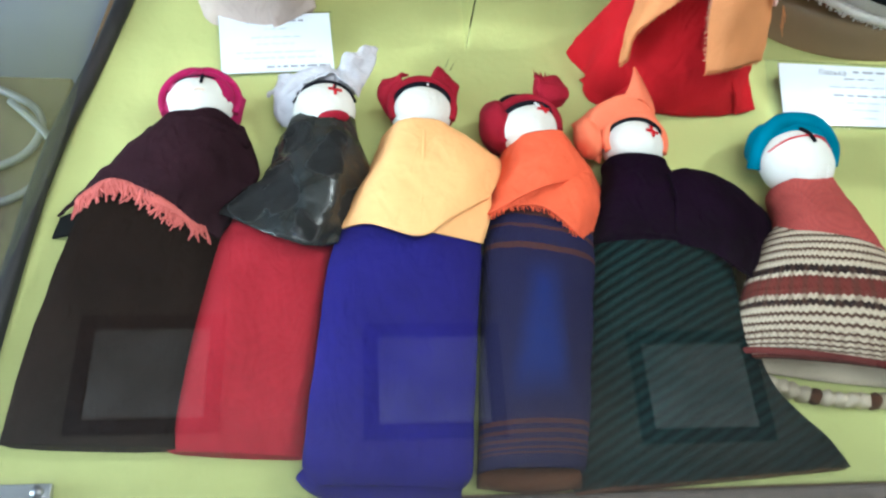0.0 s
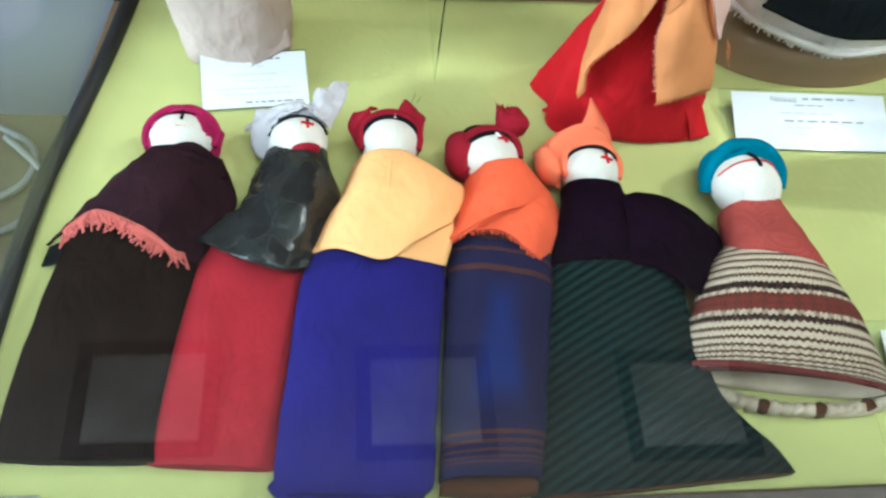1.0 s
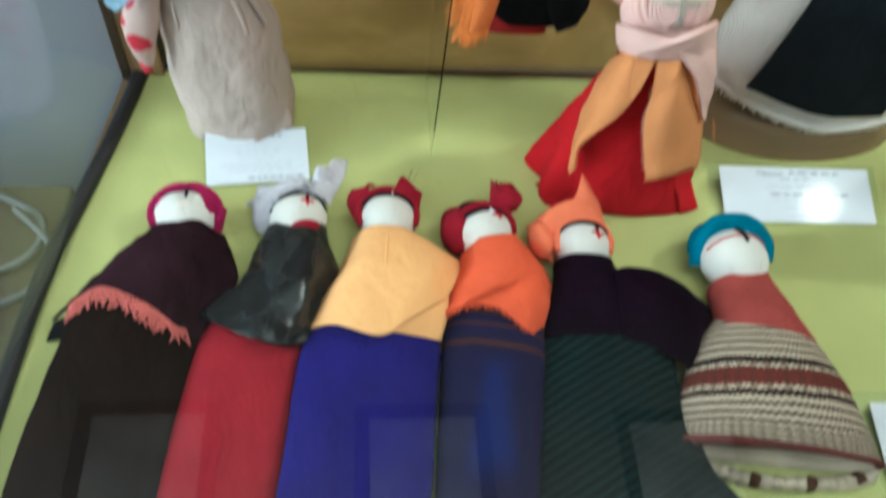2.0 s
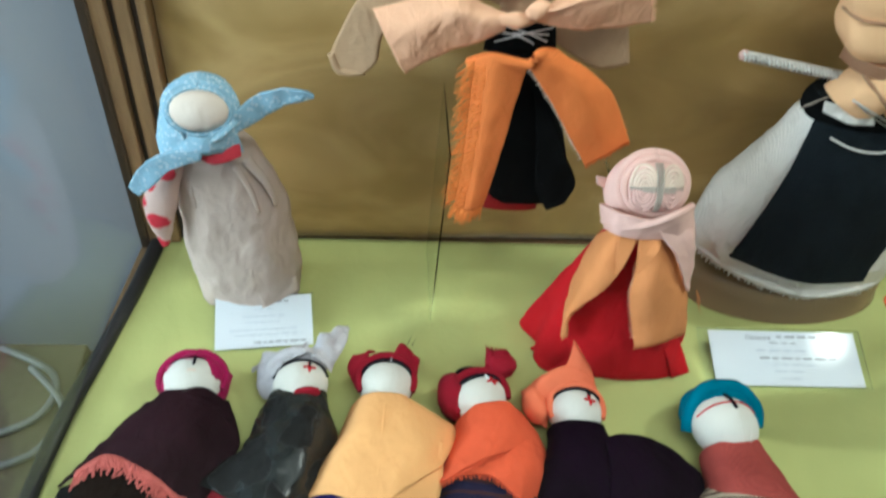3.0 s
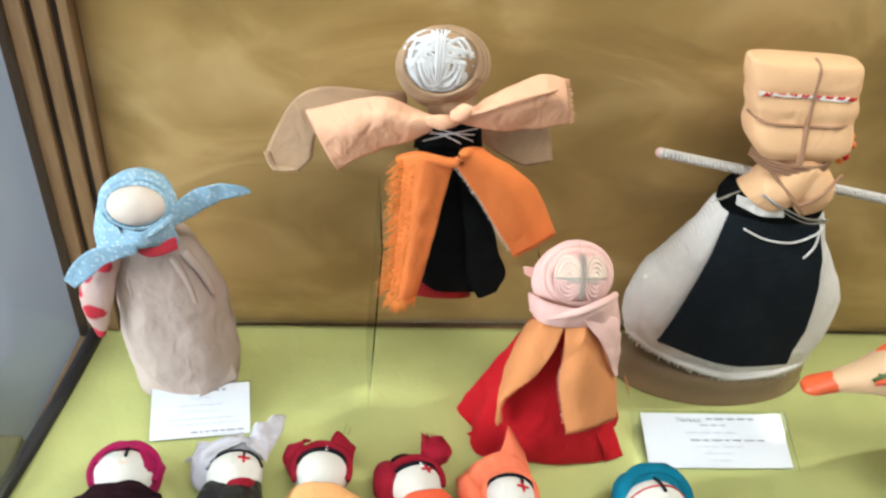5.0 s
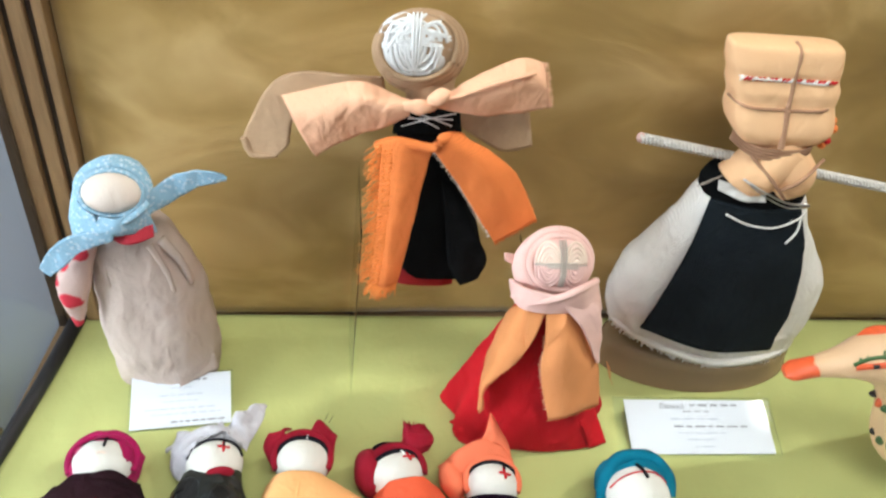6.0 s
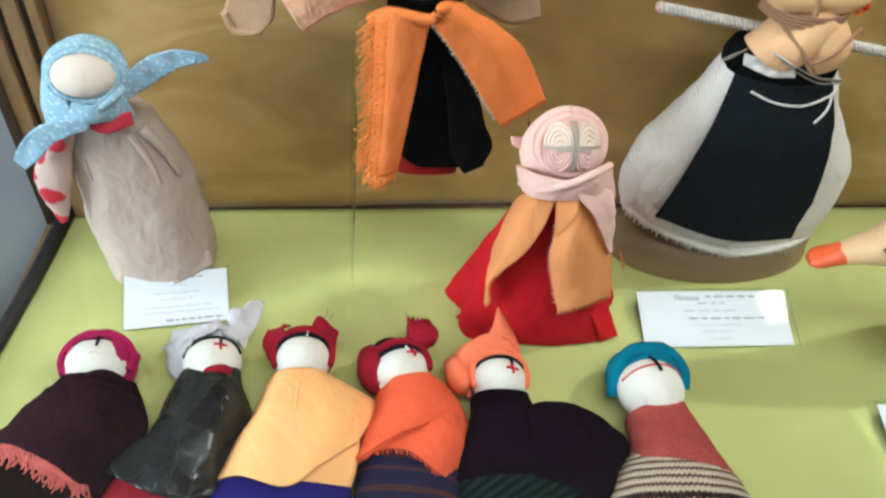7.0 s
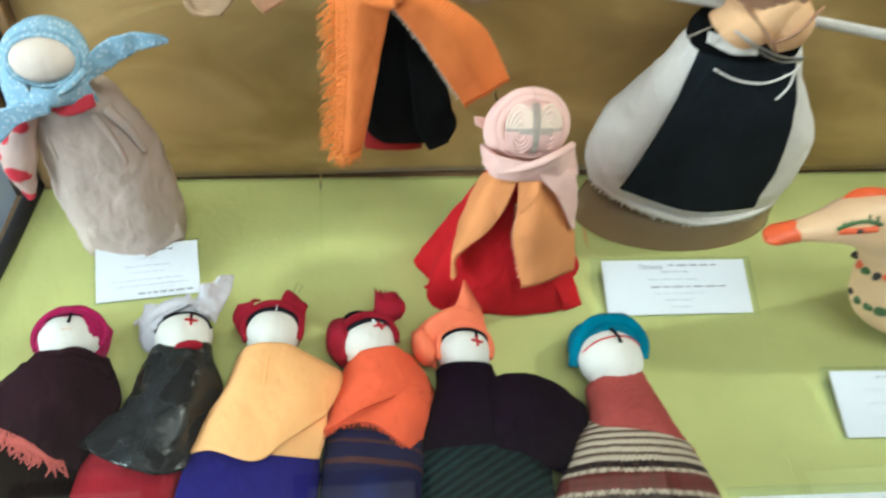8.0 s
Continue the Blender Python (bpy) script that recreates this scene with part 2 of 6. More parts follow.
RIBGREEN = ribbed_green()
NAVY, RUST, BRIGHT = (0.009, 0.010, 0.045), (0.07, 0.025, 0.02), (0.005, 0.024, 0.165)


def ikat():
    k = Mat("navy_cloth_with_rust_bands", NAVY, 0.9)
    uv = k.coord("UV")
    o = k.coord()
    s = k.add("SeparateXYZ")
    k.put(s, 0, uv)
    v, u = s.outputs[1], s.outputs[0]
    wob = k.math("MULTIPLY", k.math("SUBTRACT", k.noise(o, 90, 2), 0.5), 0.007)
    v = k.math("ADD", v, wob)
    bands = []
    for lo in (0.245, 0.275, 0.305, 0.345, 0.70, 0.73, 0.76, 0.79, 0.82):
        bands += [(lo, RUST), (lo + 0.011, NAVY)]
    c = k.ramp(v, [(0.0, NAVY)] + bands, True)
    # bright blue wedges between the bands
    tri = k.math("SUBTRACT", k.math("MULTIPLY", k.math("ABSOLUTE", k.math("SUBTRACT", u, 0.25)), 4.5), k.math("PINGPONG", k.math("ADD", v, 0.12), 0.27))
    blue = k.ramp(k.math("ADD", tri, k.math("MULTIPLY", wob, 3.0)), [(-0.08, 1.0), (0.22, 0.0)])
    zone = k.ramp(v, [(0.0, 0.9), (0.16, 0.9), (0.22, 0.0), (0.37, 0.0), (0.42, 1.0), (0.58, 1.0), (0.66, 0.0)])
    c = k.mix(k.math("MULTIPLY", k.math("MULTIPLY", blue, zone), 0.6), c, BRIGHT, "MIX")
    c = k.mix(k.ramp(k.noise(o, 400, 3), [(0.3, 0.0), (0.8, 0.4)]), c, (0.03, 0.02, 0.03))
    k.colour(c)
    k.bump(k.wave(o, 190, "X", 0.5), 0.3, 0.0006)
    k.bump(k.noise(o, 45, 4), 0.3, 0.003)
    k.b.inputs["Specular IOR Level"].default_value = 0.1
    return k.m


IKAT = ikat()
CREAM, MAROON, UMBER = (0.52, 0.44, 0.33), (0.14, 0.028, 0.022), (0.075, 0.035, 0.022)
INKY = (0.022, 0.012, 0.012)


def striped_knit():
    """Thin cream and umber courses with one broad maroon band between two pale braids."""
    k = Mat("brown_and_cream_woven_stripes", CREAM, 0.95)
    uv, o = k.coord("UV"), k.coord()
    q = k.add("SeparateXYZ")
    k.put(q, 0, uv)
    u = q.outputs[0]
    v = k.math("ADD", q.outputs[1], k.math("MULTIPLY", k.math("SUBTRACT", k.noise(o, 55, 2), 0.5), 0.018))
    zig = k.math("PINGPONG", k.math("MULTIPLY", u, 190.0), 1.0)
    vz = k.math("ADD", v, k.math("MULTIPLY", zig, 0.012))
    course = k.math("PINGPONG", k.math("MULTIPLY", vz, 44.0), 1.0)
    thin = k.ramp(course, [(0.28, 1.0), (0.46, 0.0)])
    c = k.mix(thin, CREAM, UMBER)
    row = k.math("PINGPONG", k.math("MULTIPLY", u, 120.0), 1.0)
    low = k.mix(k.ramp(row, [(0.3, 0.30), (0.6, 0.0)]), c, UMBER)
    c = k.mix(k.ramp(v, [(0.0, 0.0), (0.70, 1.0)], True), c, low)
    band = k.ramp(vz, [(0.0, INKY), (0.41, INKY), (0.435, CREAM), (0.455, MAROON), (0.545, CREAM), (0.57, INKY)], True)
    knots = k.ramp(k.math("PINGPONG", k.math("MULTIPLY", u, 75.0), 1.0), [(0.25, 0.5), (0.5, 0.0)])
    band = k.mix(knots, band, UMBER)
    c = k.mix(k.ramp(vz, [(0.0, 0.0), (0.40, 1.0), (0.59, 0.0)], True), c, band)
    c = k.mix(k.ramp(vz, [(0.0, 0.0), (0.945, 1.0)], True), c, MAROON)
    c = k.mix(k.ramp(k.noise(o, 330, 3), [(0.3, 0.0), (0.8, 0.18)]), c, (0.02, 0.015, 0.012))
    k.colour(c)
    k.bump(course, 0.6, 0.0014)
    k.bump(zig, 0.35, 0.0008)
    k.bump(k.noise(o, 420, 2), 0.4, 0.0008)
    k.b.inputs["Specular IOR Level"].default_value = 0.1
    return k.m


STRIPED = striped_knit()
CREAMKNIT = cloth("cream_loop_trim", CREAM, 0.95, 0.25, 700, 0.6)
CLAY = paint("tan_painted_clay", (0.66, 0.43, 0.25), 0.4, 0.12, 30)
ORANGEPAINT = paint("orange_red_paint", (0.66, 0.10, 0.03), 0.35, 0.2, 50)
GREENPAINT = paint("green_paint", (0.05, 0.12, 0.035), 0.4, 0.2, 50)
BLACKPAINT = paint("black_paint", (0.015, 0.013, 0.012), 0.4, 0.2, 50)


# ---------------------------------------------------------------- mesh tools
V = Vector


def spline(pts, n):
    """Points along a smooth line through pts, n steps a stretch."""
    pts = [V(p) for p in pts]
    out = []
    for i in range(len(pts) - 1):
        p0, p1, p2, p3 = pts[max(i - 1, 0)], pts[i], pts[i + 1], pts[min(i + 2, len(pts) - 1)]
        for j in range(n):
            t = j / n
            out.append(0.5 * (2 * p1 + (p2 - p0) * t + (2 * p0 - 5 * p1 + 4 * p2 - p3) * t * t + (3 * p1 - p0 - 3 * p2 + p3) * t ** 3))
    out.append(pts[-1])
    return out


def jitter(p, amp, f):
    return amp * noise.noise(p * f)


class Doll:
    """Collects cloth shapes in one mesh; each shape has its own material slot."""

    def __init__(self, base):
        self.bm = bmesh.new()
        self.uv = self.bm.loops.layers.uv.new("UVMap")
        self.mats = []
        self.base = V(base)
        self.rnd = random.Random(5)

    def slot(self, m):
        if m not in self.mats:
            self.mats.append(m)
        return self.mats.index(m)

    def face(self, vs, mi, uvs=None):
        try:
            f = self.bm.faces.new(vs)
        except ValueError:
            return
        f.material_index, f.smooth = mi, True
        if uvs:
            for l, q in zip(f.loops, uvs):
                l[self.uv].uv = q

    def grid(self, rows, mi, wrap=False, flip=False):
        vs = [[self.bm.verts.new(p - self.base) for p in r] for r in rows]
        nr, nc = len(vs), len(vs[0])
        for i in range(nr - 1):
            for j in range(nc if wrap else nc - 1):
                k = (j + 1) % nc
                quad = [vs[i][j], vs[i][k], vs[i + 1][k], vs[i + 1][j]]
                q = [(j / nc, i / (nr - 1)), ((j + 1) / nc, i / (nr - 1)), ((j + 1) / nc, (i + 1) / (nr - 1)), (j / nc, (i + 1) / (nr - 1))]
                if flip:
                    quad.reverse()
                    q.reverse()
                self.face(quad, mi, q)
        return vs

    def loft(self, secs, m, n=40, steps=7, wrinkle=0.0012, folds=0, depth=0.0, power=0.85, floor=0.0008, hollow=0.0, inner=None, freq=42):
        """A stuffed tube through sections (centre, half across, half up). hollow: how far its far end is turned in."""
        mi = self.slot(m)
        cs, aa, bb = (spline([s[i] for s in secs], steps) for i in range(3))
        rows = []
        total = len(cs)
        for i, (c, a, b) in enumerate(zip(cs, aa, bb)):
            s = i / (total - 1)
            row = []
            for j in range(n):
                th = 2 * math.pi * j / n
                x, y = math.cos(th), math.sin(th)
                x, y = math.copysign(abs(x) ** power, x), math.copysign(abs(y) ** power, y)
                r = 1 + depth * s * math.sin(folds * th + 2.0 * math.sin(3 * s) + 1.3 * math.sin(2 * th))
                p = c + a * (x * r) + b * (y * r)
                d = (p - c)
                if d.length > 1e-6:
                    p += d.normalized() * (jitter(p, wrinkle, freq) + jitter(p, wrinkle * 0.5, freq * 3.1))
                if floor is not None:
                    p.z = max(p.z, floor)
                row.append(p)
            rows.append(row)
        vs = self.grid(rows, mi, True, flip=True)
        first, last = vs[0], vs[-1]
        self.face(list(first), mi)
        if hollow:
            axis = (cs[-2] - cs[-1]).normalized()
            ii = self.slot(inner or m)
            prev, c = last, cs[-1]
            for sc, dp, k in ((0.93, -0.0006, mi), (0.86, hollow * 0.4, ii), (0.8, hollow, ii)):
                ring = [self.bm.verts.new(c - self.base + (v.co + self.base - c) * sc + axis * dp) for v in last]
                for j in range(n):
                    self.face([prev[(j + 1) % n], prev[j], ring[j], ring[(j + 1) % n]], k)
                prev = ring
            self.face(list(reversed(prev)), ii)
        else:
            self.face(list(reversed(last)), mi)

    def lying(self, stations, m, **kw):
        """A tube that lies on the shelf: stations of (left, right, bottom, top)."""
        secs = []
        for l, r, z0, z1 in stations:
            c = V(((l[0] + r[0]) / 2, (l[1] + r[1]) / 2, (z0 + z1) / 2))
            secs.append((c, V(((r[0] - l[0]) / 2, (r[1] - l[1]) / 2, 0)), V((0, 0, (z1 - z0) / 2))))
        self.loft(secs, m, **kw)

    def standing(self, stations, m, **kw):
        """An upright tube, from the top down: stations of (x, y, z, half width, half depth)."""
        self.loft([(V((x, y, z)), V((w, 0, 0)), V((0, d, 0))) for x, y, z, w, d in stations], m, **kw)

    def ball(self, c, a, b, d, m, wrinkle=0.0008, n=28, power=1.0, freq=60):
        """An ellipsoid with three half axes."""
        c, a, b, d = V(c), V(a), V(b), V(d)
        rows = []
        for i in range(n // 2 + 1):
            ph = -math.pi / 2 + math.pi * i / (n // 2)
            row = []
            for j in range(n):
                th = 2 * math.pi * j / n
                q = [math.cos(ph) * math.cos(th), math.cos(ph) * math.sin(th), math.sin(ph)]
                q = [math.copysign(abs(t) ** power, t) for t in q]
                p = c + a * q[0] + b * q[1] + d * q[2]
                if p != c:
                    p += (p - c).normalized() * jitter(p, wrinkle, freq)
                p.z = max(p.z, 0.0006)
                row.append(p)
            rows.append(row)
        self.grid(rows, self.slot(m), True)

    def sheet(self, rows, m, steps=8, thick=0.0011, wrinkle=0.001, freq=60, back=None):
        """A cloth of some thickness through a net of points."""
        net = [spline(r, steps) for r in rows]
        cols = [spline([r[j] for r in net], steps) for j in range(len(net[0]))]
        grid = [[cols[j][i] for j in range(len(cols))] for i in range(len(cols[0]))]
        nr, nc = len(grid), len(grid[0])
        nor = []
        for i in range(nr):
            row = []
            for j in range(nc):
                du = grid[i][min(j + 1, nc - 1)] - grid[i][max(j - 1, 0)]
                dv = grid[min(i + 1, nr - 1)][j] - grid[max(i - 1, 0)][j]
                q = du.cross(dv)
                row.append(q.normalized() if q.length > 1e-12 else V((0, 0, 1)))
            nor.append(row)
        for i in range(nr):
            for j in range(nc):
                p = grid[i][j]
                grid[i][j] = p + nor[i][j] * (jitter(p, wrinkle, freq) + jitter(p, wrinkle * 0.4, freq * 3))
                grid[i][j].z = max(grid[i][j].z, 0.002)
        mi, mb = self.slot(m), self.slot(back or m)
        top = self.grid(grid, mi)
        low = self.grid([[p - q * thick for p, q in zip(r, s)] for r, s in zip(grid, nor)], mb, flip=True)
        edge = [(0, j) for j in range(nc)] + [(i, nc - 1) for i in range(1, nr)] + [(nr - 1, j) for j in range(nc - 2, -1, -1)] + [(i, 0) for i in range(nr - 2, 0, -1)]
        for k in range(len(edge)):
            (a, b), (c, d) = edge[k], edge[(k + 1) % len(edge)]
            self.face([top[c][d], top[a][b], low[a][b], low[c][d]], mi)
        return grid

    def tube(self, pts, r, m, n=7, steps=6, taper=1.0):
        line = spline(pts, steps)
        rows = []
        for i, p in enumerate(line):
            t = (line[min(i + 1, len(line) - 1)] - line[max(i - 1, 0)])
            t = t.normalized() if t.length > 1e-9 else V((0, 0, 1))
            u = t.orthogonal().normalized() if abs(t.z) > 0.9 else t.cross(V((0, 0, 1))).normalized()
            w = t.cross(u)
            rr = r * (1 + (taper - 1) * i / (len(line) - 1))
            rows.append([p + u * (rr * math.cos(2 * math.pi * j / n)) + w * (rr * math.sin(2 * math.pi * j / n)) for j in range(n)])
        vs = self.grid(rows, self.slot(m), True)
        self.face(list(reversed(vs[0])), self.slot(m))
        self.face(list(vs[-1]), self.slot(m))

    def fringe(self, line, way, length, count, m, r=0.0004, spread=0.35, droop=(0, 0, 0)):
        """Loose threads along a line."""
        pts = spline(line, 20)
        way, droop = V(way), V(droop)
        for i in range(count):
            f = (i + self.rnd.random()) / count * (len(pts) - 1)
            k = min(int(f), len(pts) - 2)
            p = pts[k].lerp(pts[k + 1], f - k)
            side = (pts[k + 1] - pts[k]).normalized()
            d = (way + side * self.rnd.uniform(-spread, spread)).normalized() * length * self.rnd.uniform(0.55, 1.15)
            q = p + d + droop * self.rnd.uniform(0.3, 1)
            mid = p + d * 0.5 + V([self.rnd.uniform(-1, 1) * length * 0.08 for _ in range(3)])
            for v in (mid, q):
                v.z = max(v.z, 0.0015)
            self.tube([p, mid, q], r, m, 4, 2, 0.5)

    def done(self, name, label, category="doll", group=""):
        me = bpy.data.meshes.new(name)
        bmesh.ops.recalc_face_normals(self.bm, faces=self.bm.faces)
        self.bm.to_mesh(me)
        self.bm.free()
        for m in self.mats:
            me.materials.append(m)
        ob = new(name, me)
        ob.location = self.base
        return tagged(ob, label, category, group)


def box_bm(lo, hi, bevel=0.0, bm=None):
    bm = bm or bmesh.new()
    g = bmesh.ops.create_cube(bm, size=1.0)["verts"]
    for v in g:
        v.co = V([lo[i] + (v.co[i] + 0.5) * (hi[i] - lo[i]) for i in range(3)])
    if bevel:
        bmesh.ops.bevel(bm, geom=list({e for v in g for e in v.link_edges}), offset=bevel, segments=2, affect="EDGES", profile=0.5)
    return bm


def part(name, bm, material, parent=None, label="", smooth=False):
    me = bpy.data.meshes.new(name)
    bmesh.ops.recalc_face_normals(bm, faces=bm.faces)
    bm.to_mesh(me)
    bm.free()
    me.materials.append(material)
    for p in me.polygons:
        p.use_smooth = smooth
    ob = new(name, me)
    ob.parent = parent
    return tagged(ob, label) if label else ob


def line_bm(pts, r, n=10, steps=8):
    d = Doll((0, 0, 0))
    d.tube(pts, r, INK, n, steps)
    return d.bm


def thing(name, label, category, group="", kind="", at=(0, 0, 0)):
    e = new(name)
    e.empty_display_size = 0.02
    e.location = at
    return tagged(e, label, category, group, kind)


# ---------------------------------------------------------------- the room
def structure(name, lo, hi, m, label):
    return tagged(part(name, box_bm(lo, hi), m), label, "", "", "structure")


FLOOR_Z, CEIL_Z = -0.95, 1.95
structure("floor", (-2.6, -3.2, FLOOR_Z - 0.1), (3.2, 0.73, FLOOR_Z), LINO, "brown linoleum floor of the museum room")
structure("ceiling", (-2.6, -3.2, CEIL_Z), (3.2, 0.73, CEIL_Z + 0.1), CEILPAINT, "white painted ceiling above the case")
structure("wall_north", (-2.6, 0.73, FLOOR_Z), (3.2, 0.83, CEIL_Z), PALEWALL, "pale blue painted wall behind the case")
structure("wall_south", (-2.6, -3.3, FLOOR_Z), (3.2, -3.2, CEIL_Z), WALLPAINT, "grey painted wall opposite the case")
structure("wall_east", (3.2, -3.3, FLOOR_Z), (3.3, 0.83, CEIL_Z), WALLPAINT, "grey painted side wall")
# unseen wall; its opening is added to let sky light in
bw = box_bm((-2.7, -3.3, FLOOR_Z), (-2.6, 0.83, 0.0))
box_bm((-2.7, -3.3, 1.5), (-2.6, 0.83, CEIL_Z), 0, bw)
box_bm((-2.7, -3.3, 0.0), (-2.6, -0.9, 1.5), 0, bw)
box_bm((-2.7, 0.55, 0.0), (-2.6, 0.83, 1.5), 0, bw)
tagged(part("wall_west", bw, WALLPAINT), "grey painted unseen wall with an added wide opening", "", "", "structure")

lamp = thing("ceiling_lamp", "round white ceiling lamp above the case", "lamp")
rim = bmesh.new()
bmesh.ops.create_cone(rim, cap_ends=True, segments=32, radius1=0.075, radius2=0.085, depth=0.05, matrix=Matrix.Translation((1.485, 0.640, CEIL_Z - 0.026)))
part("housing", rim, CEILPAINT, lamp)
dado = tagged(part("dado", box_bm((-2.6, 0.712, FLOOR_Z), (-0.42, 0.729, -0.32), 0.003), OAK), "brown wooden dado panel along the wall", "", "", "structure")
table = thing("side_table", "low brown wooden table beside the display case", "table")
part("tabletop", box_bm((-1.25, 0.08, -0.15), (-0.385, 0.60, -0.125), 0.003), KHAKI, table)
for x, y in ((-1.20, 0.13), (-0.44, 0.13), (-1.20, 0.55), (-0.44, 0.55)):
    part("leg", box_bm((x - 0.022, y - 0.022, FLOOR_Z), (x + 0.022, y + 0.022, -0.1505), 0.002), KHAKI, table)
for pts in ([(-0.95, 0.40, 0), (-0.62, 0.46, 0), (-0.50, 0.472, 0), (-0.426, 0.495, 0), (-0.402, 0.525, 0), (-0.412, 0.56, 0), (-0.47, 0.59, 0)],
            [(-0.95, 0.34, 0), (-0.62, 0.42, 0), (-0.50, 0.436, 0), (-0.419, 0.457, 0), (-0.393, 0.482, 0), (-0.390, 0.52, 0), (-0.43, 0.56, 0.009)]):
    bm = line_bm([(x, y, -0.1205 + z) for x, y, z in pts], 0.0036, 10)
    tagged(part("cable", bm, CABLE, None, "", True), "white plastic cable lying in a loop on the table", "cable", "loose cables")

# ---------------------------------------------------------------- the display case
LEFT_BACK, LEFT_FRONT = V((-0.290, 0.649, 0)), V((-0.357, 0.170, 0))
TOP = 0.86
case = thing("display_case", "glass museum display case with brown wooden frame", "display case", kind="structure")


def slanted(lo, hi):
    """A board whose left end follows the slanted side glass."""
    bm = box_bm(lo, hi)
    for v in bm.verts:
        if v.co.x < 0:
            v.co.x = -0.372 if v.co.y < 0.4 else -0.305
    return bm


part("base_cabinet", slanted((-0.40, 0.150, FLOOR_Z), (1.25, 0.70, -0.022)), OAK, case, "brown wooden base")
part("shelf_board", slanted((-0.40, 0.150, -0.021), (1.25, 0.70, -0.004)), OAK, case)
part("back_board", box_bm((-0.312, 0.66, -0.003), (1.25, 0.68, TOP), 0.002), OAK, case)
part("front_glass", box_bm((-0.39, 0.158, 0.004), (1.25, 0.163, TOP)), GLASS, case, "clear front glass pane").visible_shadow = False
part("front_rail", box_bm((-0.40, 0.150, -0.003), (1.25, 0.172, 0.004), 0.001), DARKWOOD, case, "dark lower frame rail")
side = box_bm((0, 0, 0.001), (0.48, 0.004, TOP))
bmesh.ops.transform(side, matrix=Matrix.Translation(LEFT_FRONT + V((-0.006, 0, 0))) @ Matrix.Rotation(math.atan2(LEFT_BACK.y - LEFT_FRONT.y, LEFT_BACK.x - LEFT_FRONT.x), 4, "Z"), verts=side.verts)
part("side_glass", side, GLASS, case, "clear side glass pane").visible_shadow = False
part("top_frame", box_bm((-0.40, 0.150, TOP), (1.25, 0.19, TOP + 0.03), 0.002), OAK, case)
part("top_frame", box_bm((-0.40, 0.63, TOP), (1.25, 0.70, TOP + 0.03), 0.002), OAK, case)
for x0, x1, y0, m in ((-0.311, -0.303, 0.628, DARKWOOD), (-0.303, -0.289, 0.632, OAK), (-0.289, -0.284, 0.640, DARKWOOD), (-0.284, -0.272, 0.636, OAK), (-0.272, -0.267, 0.642, DARKWOOD), (-0.267, -0.259, 0.639, OAK)):
    part("corner_moulding", box_bm((x0, y0, 0.001), (x1, 0.659, TOP), 0.001), m, case)
part("gasket", line_bm([LEFT_BACK + V((-0.002, -0.005, 0.003)), (-0.303, 0.575, 0.004), (-0.318, 0.50, 0.004), (-0.335, 0.42, 0.005), (-0.344, 0.32, 0.005), LEFT_FRONT + V((0.004, 0.004, 0.004))], 0.0080, 8), GASKET, case, "dark rubber strip along the glass", True)
part("right_side", box_bm((1.23, 0.165, 0.001), (1.25, 0.66, TOP), 0.002), OAK, case)
hinge = part("hinge", box_bm((-0.345, 0.176, 0.002), (-0.293, 0.187, 0.007), 0.001), STEEL, case, "small steel glass hinge")
part("hinge_pin", line_bm([(-0.300, 0.1815, 0.004), (-0.300, 0.1815, 0.011)], 0.0035, 12, 2), STEEL, hinge, "", True)

# cloth on the shelf and on the back board
g = Doll((0, 0, 0))
g.sheet([[(-0.352, 0.174, 0.0), (-0.1, 0.174, 0.0), (0.4, 0.174, 0.0), (1.22, 0.174, 0.0)], [(-0.342, 0.32, 0.0), (-0.1, 0.33, 0.0), (0.4, 0.33, 0.0), (1.22, 0.33, 0.0)],
         [(-0.318, 0.49, 0.0), (-0.1, 0.49, 0.0), (0.4, 0.49, 0.0), (1.22, 0.49, 0.0)], [(-0.290, 0.647, 0.0), (-0.1, 0.647, 0.0), (0.4, 0.647, 0.0), (1.22, 0.647, 0.0)]], GREEN_FELT, 16, 0.003, 0.0)
for v in g.bm.verts:
    v.co.z += -0.002 + 0.0004 * noise.noise(v.co * 30)
g.done("shelf_cloth", "yellow-green cotton cloth covering the case shelf", "cloth")["kind"] = "structure"
g = Doll((0, 0, 0))
rows = []
for z in (0.003, 0.15, 0.32, 0.5, 0.68, TOP - 0.01):
    rows.append([(x, 0.652 + 0.003 * math.sin(9 * x + 14 * z) - (0.002 if z < 0.01 else 0), z) for x in (-0.258, -0.1, 0.1, 0.3, 0.5, 0.8, 1.22)])
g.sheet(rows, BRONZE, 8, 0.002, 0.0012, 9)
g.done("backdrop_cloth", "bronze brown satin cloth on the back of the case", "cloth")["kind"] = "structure"

